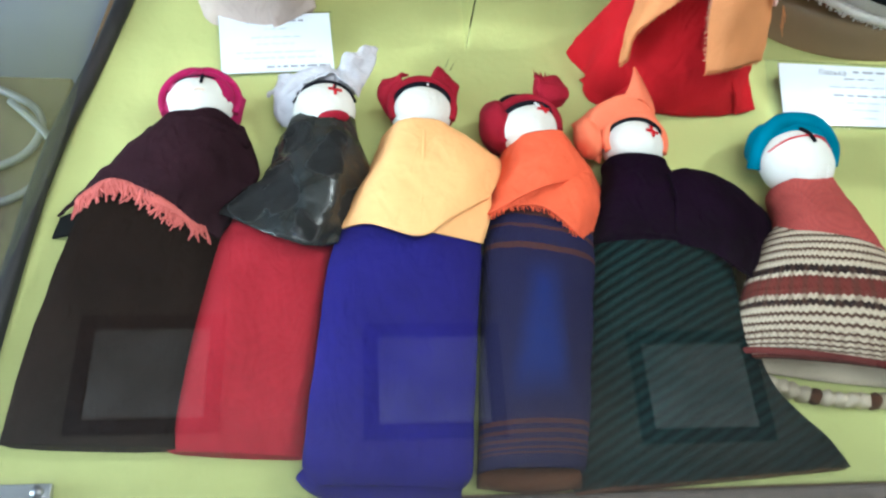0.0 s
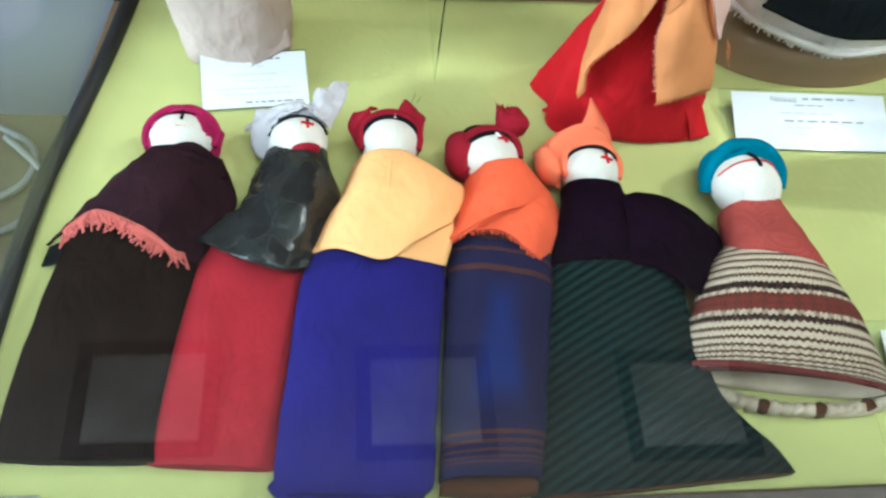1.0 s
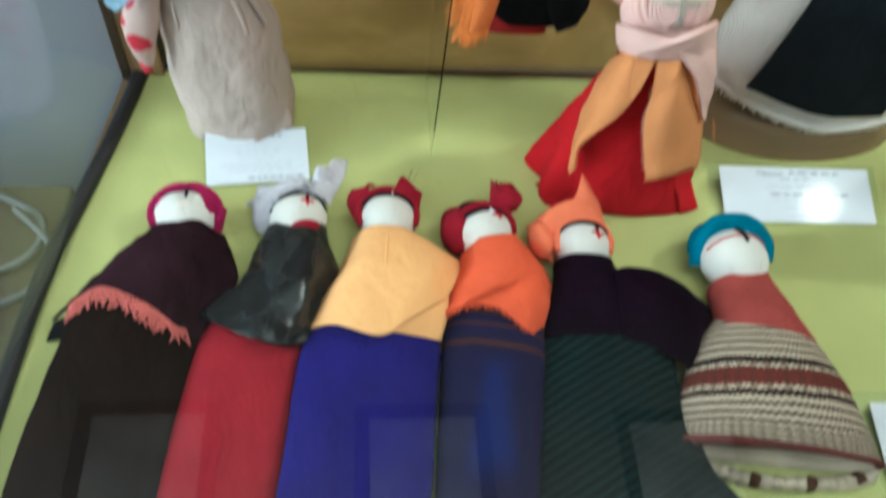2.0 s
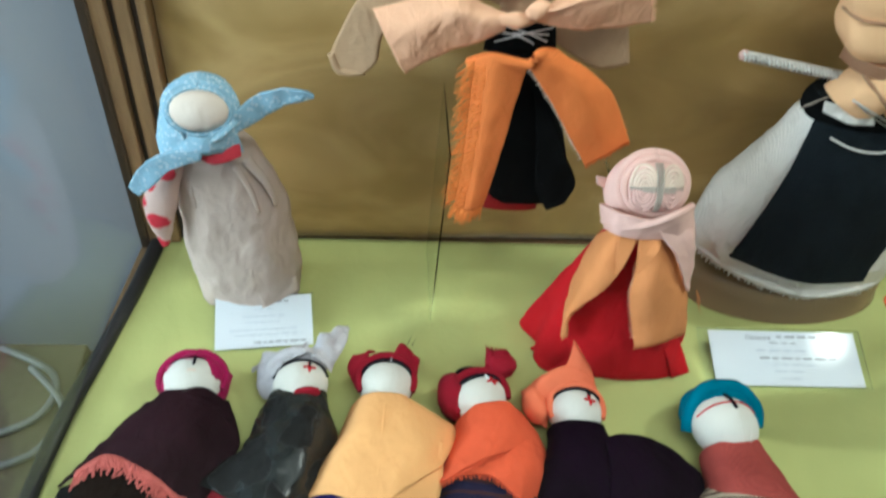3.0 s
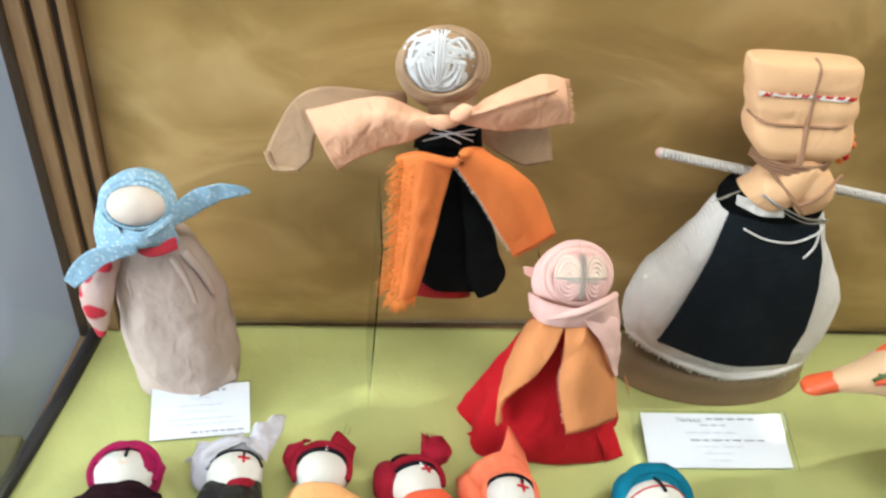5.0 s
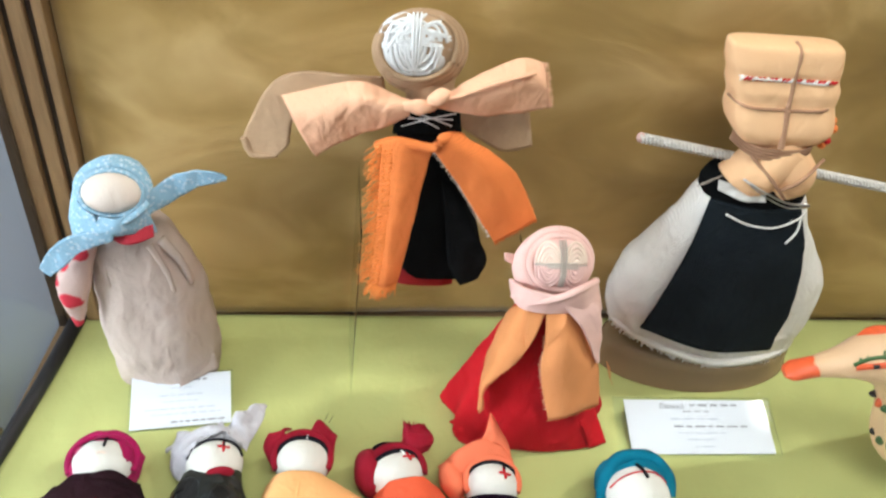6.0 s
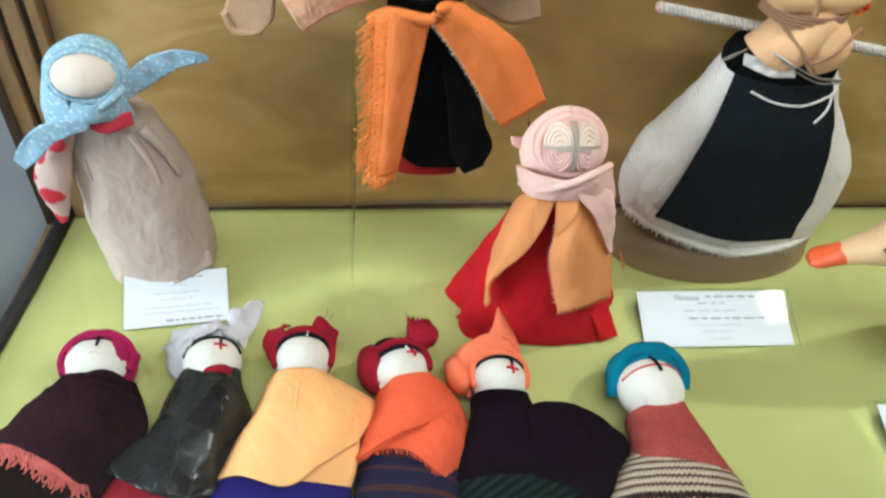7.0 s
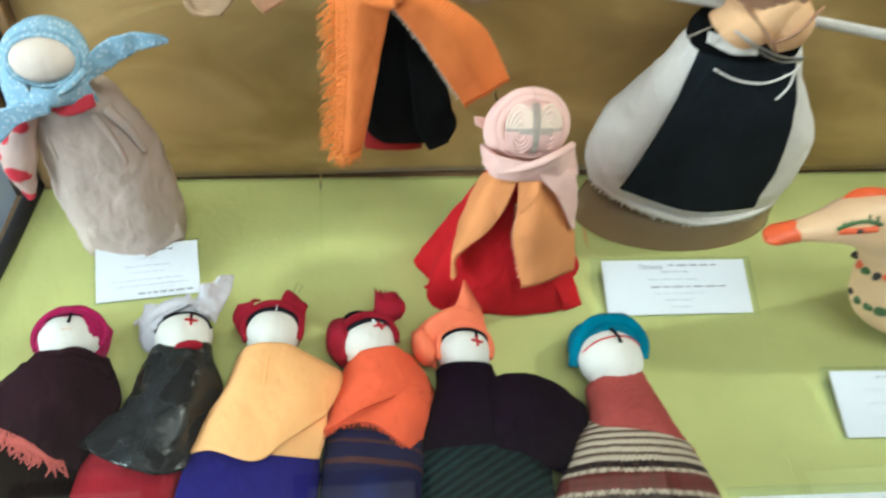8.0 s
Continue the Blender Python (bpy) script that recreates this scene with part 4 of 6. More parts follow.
def striped_doll():
    d = Doll((0.22, 0.33, 0))
    d.lying([((0.203, 0.362), (0.262, 0.352), 0.002, 0.040), ((0.180, 0.335), (0.276, 0.326), 0.001, 0.050), ((0.156, 0.298), (0.287, 0.288), 0.001, 0.052), ((0.144, 0.265), (0.294, 0.248), 0.001, 0.046), ((0.143, 0.252), (0.296, 0.232), 0.003, 0.040)],
            STRIPED, folds=4, depth=0.015, hollow=0.016, inner=CREAMKNIT, power=0.9, n=56)
    # looped trim round the skirt's mouth
    for i in range(19):
        f = i / 18
        x = 0.146 + 0.148 * f
        y = 0.250 - 0.020 * f - 0.012 * math.sin(math.pi * f)
        d.ball((x, y, 0.007 + 0.002 * math.sin(7 * i)), (0.0060, 0.002, 0), (-0.002, 0.0052, 0), (0, 0, 0.0068), UMBERCLOTH if i % 5 == 2 else CREAMKNIT, 0.0022, 12, 1.0, 300)
    d.tube([(0.141, 0.256, 0.016), (0.152, 0.246, 0.006), (0.190, 0.236, 0.004), (0.240, 0.226, 0.004), (0.285, 0.226, 0.006), (0.298, 0.234, 0.016)], 0.0035, CREAMKNIT, 8, 8)
    d.tube([(0.141, 0.257, 0.020), (0.150, 0.254, 0.036), (0.190, 0.247, 0.045), (0.240, 0.239, 0.044), (0.285, 0.233, 0.034), (0.298, 0.234, 0.019)], 0.0024, MAROONCLOTH, 8, 8)
    d.lying([((0.201, 0.386), (0.253, 0.393), 0.004, 0.044), ((0.199, 0.374), (0.256, 0.378), 0.003, 0.046), ((0.196, 0.352), (0.266, 0.346), 0.003, 0.052), ((0.195, 0.343), (0.272, 0.326), 0.010, 0.050)], BRICK, steps=6, wrinkle=0.0015)
    d.sheet([[(0.236, 0.350, 0.050), (0.264, 0.344, 0.030)], [(0.250, 0.336, 0.050), (0.276, 0.328, 0.026)], [(0.268, 0.328, 0.040), (0.284, 0.318, 0.020)]], BRICK, 7, 0.002, 0.002, 60)
    d.fringe([(0.256, 0.331, 0.046), (0.272, 0.324, 0.036), (0.284, 0.317, 0.020)], (0.3, -1, 0), 0.004, 30, BRICK, 0.0005)
    h = Head(d, (0.226, 0.408, 0.031), (0.0285, 0.002, 0), (-0.003, 0.027, 0.002), (0, -0.003, 0.024))
    d.ball((0.227, 0.427, 0.024), (0.034, 0.001, 0), (-0.001, 0.023, 0), (0, 0, 0.023), TEAL, 0.003, 30, 1.0, 85)
    d.tube([(0.196, 0.408, 0.022), (0.199, 0.424, 0.035), (0.212, 0.437, 0.043), (0.229, 0.440, 0.044), (0.246, 0.437, 0.042), (0.258, 0.424, 0.034), (0.257, 0.410, 0.026)], 0.0062, TEAL, 12, 6)
    d.ball((0.236, 0.441, 0.040), (0.012, 0.002, 0), (0, 0.006, 0), (0, 0, 0.007), TEAL, 0.002, 18, 1.0, 120)
    h.line([(-0.9, 0.22), (-0.5, 0.40), (0, 0.46), (0.5, 0.42), (0.92, 0.24)], 0.0008, REDTHREAD, 1.03)
    h.line([(0.10, 0.84), (0.12, 0.55), (0.13, 0.22)], 0.0016, NAVYTHREAD, 1.05)
    for u in (-0.5, -0.2, 0.1, 0.4):
        h.line([(u, -0.45), (u * 0.9, -0.8)], 0.0007, FACE, 1.01)
    return d.done("cloth_doll", "lying rag doll with teal scarf and striped woven skirt", "doll", "row of lying dolls")


# ---------------------------------------------------------------- dolls that stand at the back
def grey_doll():
    d = Doll((-0.195, 0.585, 0))
    d.standing([(-0.212, 0.590, 0.182, 0.016, 0.014), (-0.212, 0.589, 0.172, 0.031, 0.024), (-0.206, 0.588, 0.140, 0.041, 0.031), (-0.2005, 0.586, 0.098, 0.0475, 0.035), (-0.197, 0.584, 0.045, 0.0495, 0.037), (-0.195, 0.583, 0.014, 0.0475, 0.036), (-0.195, 0.583, 0.001, 0.0465, 0.035)],
               TAUPE, folds=5, depth=0.02, wrinkle=0.0030, n=64, freq=38)
    # gathers below the neck
    for line, r in (([(-0.226, 0.569, 0.168), (-0.229, 0.562, 0.148), (-0.228, 0.560, 0.128)], 0.0036), ([(-0.184, 0.572, 0.172), (-0.170, 0.569, 0.152), (-0.162, 0.569, 0.126)], 0.0050), ([(-0.192, 0.567, 0.170), (-0.181, 0.561, 0.148), (-0.176, 0.560, 0.124)], 0.0034)):
        d.tube(line, r, TAUPE, 9, 7, 0.5)
    # loose cut edge at the hem
    d.sheet([[(-0.184, 0.549, 0.030), (-0.150, 0.566, 0.034)], [(-0.180, 0.545, 0.010), (-0.146, 0.563, 0.018)]], TAUPE, 6, 0.001, 0.002, 80)
    d.fringe([(-0.182, 0.546, 0.011), (-0.147, 0.563, 0.018)], (0, -0.1, -1), 0.003, 26, TAUPE, 0.0004)
    # sleeve of flowered cotton
    d.loft([(V((-0.238, 0.570, 0.176)), V((0.010, 0, 0.006)), V((0, 0.009, 0))), (V((-0.253, 0.562, 0.144)), V((0.0145, 0, 0.004)), V((0, 0.011, 0))), (V((-0.2570, 0.559, 0.120)), V((0.0130, 0, 0.003)), V((0, 0.010, 0))), (V((-0.2585, 0.558, 0.098)), V((0.0075, 0, 0.002)), V((0, 0.006, 0))), (V((-0.2590, 0.557, 0.084)), V((0.003, 0, 0.001)), V((0, 0.003, 0)))],
           FLORAL, n=28, wrinkle=0.0016)
    # red collar
    d.sheet([[(-0.220, 0.556, 0.202), (-0.204, 0.550, 0.203), (-0.184, 0.556, 0.202)], [(-0.216, 0.553, 0.190), (-0.202, 0.548, 0.1885), (-0.184, 0.555, 0.192)]], REDFLORAL, 6, 0.002, 0.0015)
    # kerchief over the head, its rim round the face
    d.ball((-0.2155, 0.584, 0.214), (0.0290, 0, 0), (0, 0.023, 0), (0.002, 0, 0.0300), DOTS, 0.0012, 30)
    nn = (0, -0.83, 0.56)
    d.ball((-0.2120, 0.5615, 0.2285), (0.0222, 0, 0), (0, 0.0088, 0.0131), (0, -0.0100, 0.0067), FACELESS, 0.0003, 30)
    face_roll(d, (-0.2122, 0.5625, 0.2275), nn, 0.0232, 0.0178, 0.001, 0.0020, DOTS)
    face_roll(d, (-0.2130, 0.5680, 0.2245), nn, 0.0252, 0.0205, 0.0, 0.0034, DOTS)
    face_roll(d, (-0.2140, 0.5740, 0.2215), nn, 0.0268, 0.0225, 0.0, 0.0036, DOTS)
    # cloth hanging from the cheeks to the shoulders
    d.sheet([[(-0.2430, 0.572, 0.222), (-0.2340, 0.556, 0.219), (-0.2240, 0.549, 0.216)], [(-0.2470, 0.568, 0.204), (-0.2370, 0.551, 0.203), (-0.2200, 0.5455, 0.205)], [(-0.2490, 0.566, 0.186), (-0.2400, 0.551, 0.188), (-0.2260, 0.547, 0.194)]], DOTS, 7, 0.0016, 0.0018, 70)
    d.sheet([[(-0.2200, 0.548, 0.216), (-0.2040, 0.546, 0.217), (-0.1900, 0.560, 0.224)], [(-0.2240, 0.546, 0.204), (-0.2050, 0.544, 0.207), (-0.1850, 0.558, 0.208)], [(-0.2180, 0.547, 0.199), (-0.2030, 0.546, 0.201), (-0.1820, 0.560, 0.191)]], DOTS, 7, 0.0016, 0.0018, 70)
    d.tube([(-0.2330, 0.5485, 0.198), (-0.2150, 0.5440, 0.206), (-0.1960, 0.5480, 0.216), (-0.1860, 0.5600, 0.220)], 0.0030, DOTS, 9, 6)
    # the two ends of the knot
    d.sheet([[(-0.2080, 0.5440, 0.208), (-0.2120, 0.5430, 0.196)], [(-0.2420, 0.5450, 0.199), (-0.2350, 0.5430, 0.186)], [(-0.2620, 0.5465, 0.182), (-0.2540, 0.5440, 0.166)], [(-0.2740, 0.5480, 0.161), (-0.2660, 0.5465, 0.154)]], DOTS, 7, 0.002, 0.002, 90)
    d.sheet([[(-0.1940, 0.560, 0.217), (-0.1880, 0.560, 0.206)], [(-0.1790, 0.570, 0.230), (-0.1690, 0.570, 0.2155)], [(-0.1590, 0.572, 0.2420), (-0.1490, 0.571, 0.2290)], [(-0.1370, 0.572, 0.2440), (-0.1310, 0.571, 0.2345)], [(-0.1264, 0.572, 0.2390), (-0.1262, 0.572, 0.2365)]], DOTS, 7, 0.002, 0.0026, 90)
    return d.done("cloth_doll", "standing rag doll with blue dotted scarf and taupe dress", "doll", "standing dolls")


def yarn_face(d, c, n, rx, rz, depth, top, low, band, roll=0.0, loose=0.0):
    """A cushion face wound from thread: nested arcs in its quarters and bands that cross."""
    c, n = V(c), V(n).normalized()
    ux = V((1, 0, 0))
    uz = n.cross(ux)
    ux, uz = ux * math.cos(roll) + uz * math.sin(roll), uz * math.cos(roll) - ux * math.sin(roll)
    d.ball(c, ux * rx, uz * rz, n * depth, low, 0.0003, 28, 0.75)

    def at(u, v, lift=0.0):
        q = (abs(u) ** 2.67 + abs(v) ** 2.67) ** 0.375
        if q > 0.97:
            u, v = u * 0.97 / q, v * 0.97 / q
        w = max(0.0, 1 - abs(u) ** 2.67 - abs(v) ** 2.67) ** 0.375
        return c + ux * (rx * u) + uz * (rz * v) + n * (depth * w + lift)
    for s in (-1, 1):
        for sv in (-1, 1):
            for k in range(5):
                f = 1 - 0.21 * k + loose * d.rnd.uniform(-1, 1)
                mid = s * (0.5 - 0.9 * loose) + loose * d.rnd.uniform(-1, 1)
                arc = [(mid + 0.44 * f * math.cos(t), sv * (0.04 + 0.88 * f * math.sin(t)) - 0.05) for t in [math.pi * i / 10 for i in range(11)]]
                d.tube([at(u, v, 0.0003 + 0.0002 * (k % 2)) for u, v in arc], rx * 0.062, top if sv > 0 else low, 6, 2)
    for k in range(int(90 * loose)):
        # strands wound over at random
        u0, v0, t0 = d.rnd.uniform(-0.5, 0.5), d.rnd.uniform(0.1, 0.6), d.rnd.uniform(-0.6, 0.9)
        d.tube([at(u0 + q * math.cos(t0), v0 + q * math.sin(t0) - 0.6 * q * q, 0.0009) for q in (-0.5, -0.25, 0, 0.25, 0.5)], rx * 0.05, top, 6, 3)
    for k in (-1, 0, 1):
        o = k * 0.085
        d.tube([at(u, o - 0.08 + 0.02 * k * u, 0.0012) for u in (-0.96, -0.5, 0, 0.5, 0.96)], rx * 0.036, band, 6, 4)
        d.tube([at(o + 0.02 * k * v, v, 0.0022) for v in (-0.96, -0.5, 0, 0.5, 0.96)], rx * 0.036, band, 6, 4)
    return at


def face_roll(d, c, n, rx, rz, lift, r, m, a0=0.0, a1=2 * math.pi, steps=18):
    """A roll of cloth round a face."""
    c, n, ux = V(c), V(n).normalized(), V((1, 0, 0))
    uz = n.cross(ux)
    pts = []
    for i in range(steps + 1):
        t = a0 + (a1 - a0) * i / steps
        pts.append(c + ux * (rx * math.sin(t)) + uz * (rz * math.cos(t)) + n * lift)
    d.tube(pts, r, m, 10, 4)


def orange_doll():
    d = Doll((0.045, 0.592, 0.134))
    y = 0.592
    # dark underskirt
    d.standing([(0.031, y, 0.272, 0.024, 0.016), (0.036, y, 0.24, 0.030, 0.020), (0.046, y, 0.18, 0.038, 0.026), (0.056, y, 0.13, 0.040, 0.028), (0.060, y, 0.112, 0.036, 0.026)], BLACKCLOTH, folds=6, depth=0.05, hollow=0.02, floor=None)
    d.standing([(0.048, y - 0.004, 0.135, 0.028, 0.020), (0.047, y - 0.004, 0.103, 0.026, 0.020)], DEEPRED, wrinkle=0.0015, floor=None, hollow=0.01)
    d.sheet([[(0.044, 0.566, 0.236), (0.056, 0.564, 0.222)], [(0.056, 0.556, 0.180), (0.082, 0.558, 0.172)], [(0.064, 0.554, 0.135), (0.098, 0.560, 0.142)], [(0.078, 0.556, 0.108), (0.094, 0.560, 0.116)]], BLACKCLOTH, 8, 0.002, 0.002, 60)
    # bound waist
    d.standing([(0.031, y, 0.296, 0.024, 0.016), (0.031, y, 0.282, 0.027, 0.019), (0.031, y, 0.268, 0.028, 0.020)], BLACKCLOTH, steps=5, floor=None)
    for a, b in (((0.006, 0.290), (0.050, 0.276)), ((0.010, 0.274), (0.052, 0.288)), ((0.012, 0.281), (0.050, 0.282)), ((0.008, 0.285), (0.044, 0.271))):
        d.tube([(a[0], 0.578, a[1]), (0.03, 0.570, (a[1] + b[1]) / 2), (b[0], 0.577, b[1])], 0.0007, YARNWHITE, 6, 5)
    # head with a thread face in a brown kerchief
    d.ball((0.020, y, 0.339), (0.034, 0, 0.002), (0, 0.026, 0), (-0.001, 0, 0.034), BEIGESHEER, 0.0012, 30)
    d.loft([(V((0.026, y, 0.322)), V((0.022, 0, 0)), V((0, 0.018, 0))), (V((0.030, y - 0.004, 0.302)), V((0.018, 0, 0)), V((0, 0.015, 0))), (V((0.031, y, 0.288)), V((0.024, 0, 0)), V((0, 0.016, 0)))], BEIGESHEER, n=24, floor=None, folds=8, depth=0.06)
    yarn_face(d, (0.0150, 0.579, 0.3425), (0, -0.95, 0.2), 0.0268, 0.0258, 0.011, YARNWHITE, YARNWHITE, YARNWHITE, 0.05, 0.20)
    for r in (1.03, 1.12, 1.21):
        face_roll(d, (0.0165 + 0.010 * (r - 1), 0.5735 + 0.045 * (r - 1.03), 0.3405), (0, -0.95, 0.2), 0.0274 * r, 0.0268 * r, 0.0, 0.0026, BEIGESHEER)
    # the doll leans back on its riser
    for v in d.bm.verts:
        p = v.co + d.base
        k = 0.6 - p.y
        v.co += V((-(0.12 + 0.75 * p.x) * k, 0, 0.72 * k))
    # two burlap flaps, the outer one frayed to loose threads
    g = d.sheet([[(-0.0077, 0.5600, 0.2875), (0.0053, 0.5530, 0.2964), (0.0295, 0.5530, 0.2883)],
                 [(-0.0074, 0.5580, 0.2364), (0.0065, 0.5490, 0.2432), (0.0235, 0.5510, 0.2436)],
                 [(-0.0067, 0.5560, 0.1822), (0.0040, 0.5470, 0.1896), (0.0181, 0.5490, 0.1897)],
                 [(-0.0089, 0.5560, 0.1448), (0.0023, 0.5490, 0.1445), (0.0135, 0.5510, 0.1485)]], ORANGE, 9, 0.0016, 0.0016, 60)
    d.fringe([r[0] for r in g[1::3]], (-0.9, -0.15, -0.45), 0.014, 230, ORANGETHREAD, 0.00055, 0.45, (0, 0, -0.004))
    for col in (3, 6):
        d.fringe([r[col] + V((0, -0.0012, 0)) for r in g[2::3]], (-0.9, -0.05, -0.45), 0.010, 100, ORANGETHREAD, 0.0005, 0.4)
    d.fringe(g[-1][::3], (-0.35, -0.1, -1), 0.016, 90, ORANGETHREAD, 0.0006, 0.4)
    g = d.sheet([[(0.0295, 0.5530, 0.2883), (0.0377, 0.5530, 0.2983), (0.0489, 0.5620, 0.2964)],
                 [(0.0520, 0.5530, 0.2580), (0.0673, 0.5510, 0.2745), (0.0881, 0.5660, 0.2700)],
                 [(0.0743, 0.5530, 0.2234), (0.0874, 0.5510, 0.2457), (0.1076, 0.5680, 0.2463)],
                 [(0.0934, 0.5550, 0.1926), (0.1081, 0.5550, 0.2062), (0.1288, 0.5680, 0.2081)]], ORANGE, 9, 0.0016, 0.0014, 60)
    d.fringe([r[0] + V((0, -0.001, 0)) for r in g[::4]], (-0.6, -0.2, -0.6), 0.003, 70, YARNCREAM, 0.0004, 0.4)
    d.tube([r[0] for r in g[4::6]], 0.0011, ORANGETHREAD, 7, 4)
    d.fringe(g[-1][::3], (0.3, -0.1, -1), 0.004, 50, ORANGE, 0.0005, 0.4)
    d.fringe([r[-1] for r in g[::4]], (1, 0, -0.4), 0.003, 50, ORANGE, 0.0005, 0.4)
    d.tube([(-0.0103, 0.5720, 0.2756), (0.0030, 0.5560, 0.2910), (0.0291, 0.5510, 0.2897), (0.0377, 0.5530, 0.2983), (0.0545, 0.5750, 0.2839)], 0.0040, ORANGE, 10, 6)
    # sheer sleeves
    g = d.sheet([[(-0.0078, 0.5940, 0.3228), (-0.0047, 0.5920, 0.3037)],
                 [(-0.0428, 0.5950, 0.3233), (-0.0351, 0.5900, 0.3046)],
                 [(-0.0717, 0.5970, 0.3221), (-0.0614, 0.5890, 0.3019)],
                 [(-0.0922, 0.5970, 0.3102), (-0.0740, 0.5880, 0.2876)],
                 [(-0.1073, 0.5960, 0.2802), (-0.0771, 0.5870, 0.2731)],
                 [(-0.1141, 0.5950, 0.2598), (-0.0787, 0.5870, 0.2631)],
                 [(-0.1087, 0.5940, 0.2462), (-0.0884, 0.5880, 0.2506)]], BEIGESHEER, 8, 0.003, 0.002, 45)
    d.tube([(-0.1138, 0.5920, 0.2641), (-0.1084, 0.5900, 0.2513), (-0.0993, 0.5880, 0.2505), (-0.0884, 0.5870, 0.2524)], 0.0030, BEIGESHEER, 10, 6)
    d.sheet([[(0.0441, 0.5880, 0.2989), (0.0483, 0.5870, 0.2917)],
                 [(0.0665, 0.5900, 0.3044), (0.0707, 0.5850, 0.2762)],
                 [(0.0897, 0.5910, 0.3052), (0.0940, 0.5840, 0.2657)],
                 [(0.1094, 0.5910, 0.3011), (0.1160, 0.5850, 0.2721)]], BEIGESHEER, 8, 0.002, 0.002, 45)
    # peach bow over them
    g = d.sheet([[(0.0101, 0.5660, 0.3197), (0.0099, 0.5620, 0.3183), (0.0103, 0.5660, 0.3106)],
                 [(-0.0097, 0.5700, 0.3263), (-0.0095, 0.5600, 0.3188), (-0.0067, 0.5680, 0.2953)],
                 [(-0.0289, 0.5730, 0.3296), (-0.0286, 0.5600, 0.3200), (-0.0256, 0.5700, 0.2864)],
                 [(-0.0537, 0.5760, 0.3226), (-0.0510, 0.5640, 0.3085), (-0.0468, 0.5720, 0.2729)],
                 [(-0.0830, 0.5800, 0.3113), (-0.0711, 0.5700, 0.2904), (-0.0573, 0.5740, 0.2604)]], PEACH, 8, 0.0014, 0.0022, 50)
    d.fringe(g[-1][::3], (-1, 0, -0.2), 0.002, 30, PEACH, 0.0004)
    g = d.sheet([[(0.0274, 0.5660, 0.3259), (0.0277, 0.5600, 0.3247), (0.0315, 0.5660, 0.3150)],
                 [(0.0434, 0.5700, 0.3319), (0.0447, 0.5600, 0.3288), (0.0508, 0.5680, 0.3114)],
                 [(0.0655, 0.5730, 0.3448), (0.0674, 0.5600, 0.3352), (0.0740, 0.5700, 0.3084)],
                 [(0.0904, 0.5770, 0.3549), (0.0976, 0.5660, 0.3419), (0.1055, 0.5730, 0.3126)],
                 [(0.1083, 0.5800, 0.3505), (0.1134, 0.5720, 0.3344), (0.1197, 0.5760, 0.3137)]], PEACH, 8, 0.0014, 0.0022, 50)
    d.fringe(g[-1][::2], (1, 0, 0.2), 0.004, 60, PEACH, 0.0004)
    d.tube([(0.0295, 0.5610, 0.3252), (0.0461, 0.5580, 0.3321), (0.0698, 0.5580, 0.3434), (0.1003, 0.5660, 0.3494)], 0.0018, PEACH, 8, 6)
    d.ball((0.0176, 0.5620, 0.3188), (0.0130, 0, 0.001), (0, 0.0045, 0), (-0.001, 0, 0.0062), PEACH, 0.0022, 24, 1.0, 140)
    d.ball((0.0307, 0.5600, 0.3279), (0.0080, 0, 0.005), (0, 0.0045, 0), (-0.003, 0, 0.0048), PEACH, 0.0018, 24, 1.0, 140)
    return d.done("cloth_doll", "rag doll with white thread face, peach bow and orange skirt", "doll", "standing dolls")


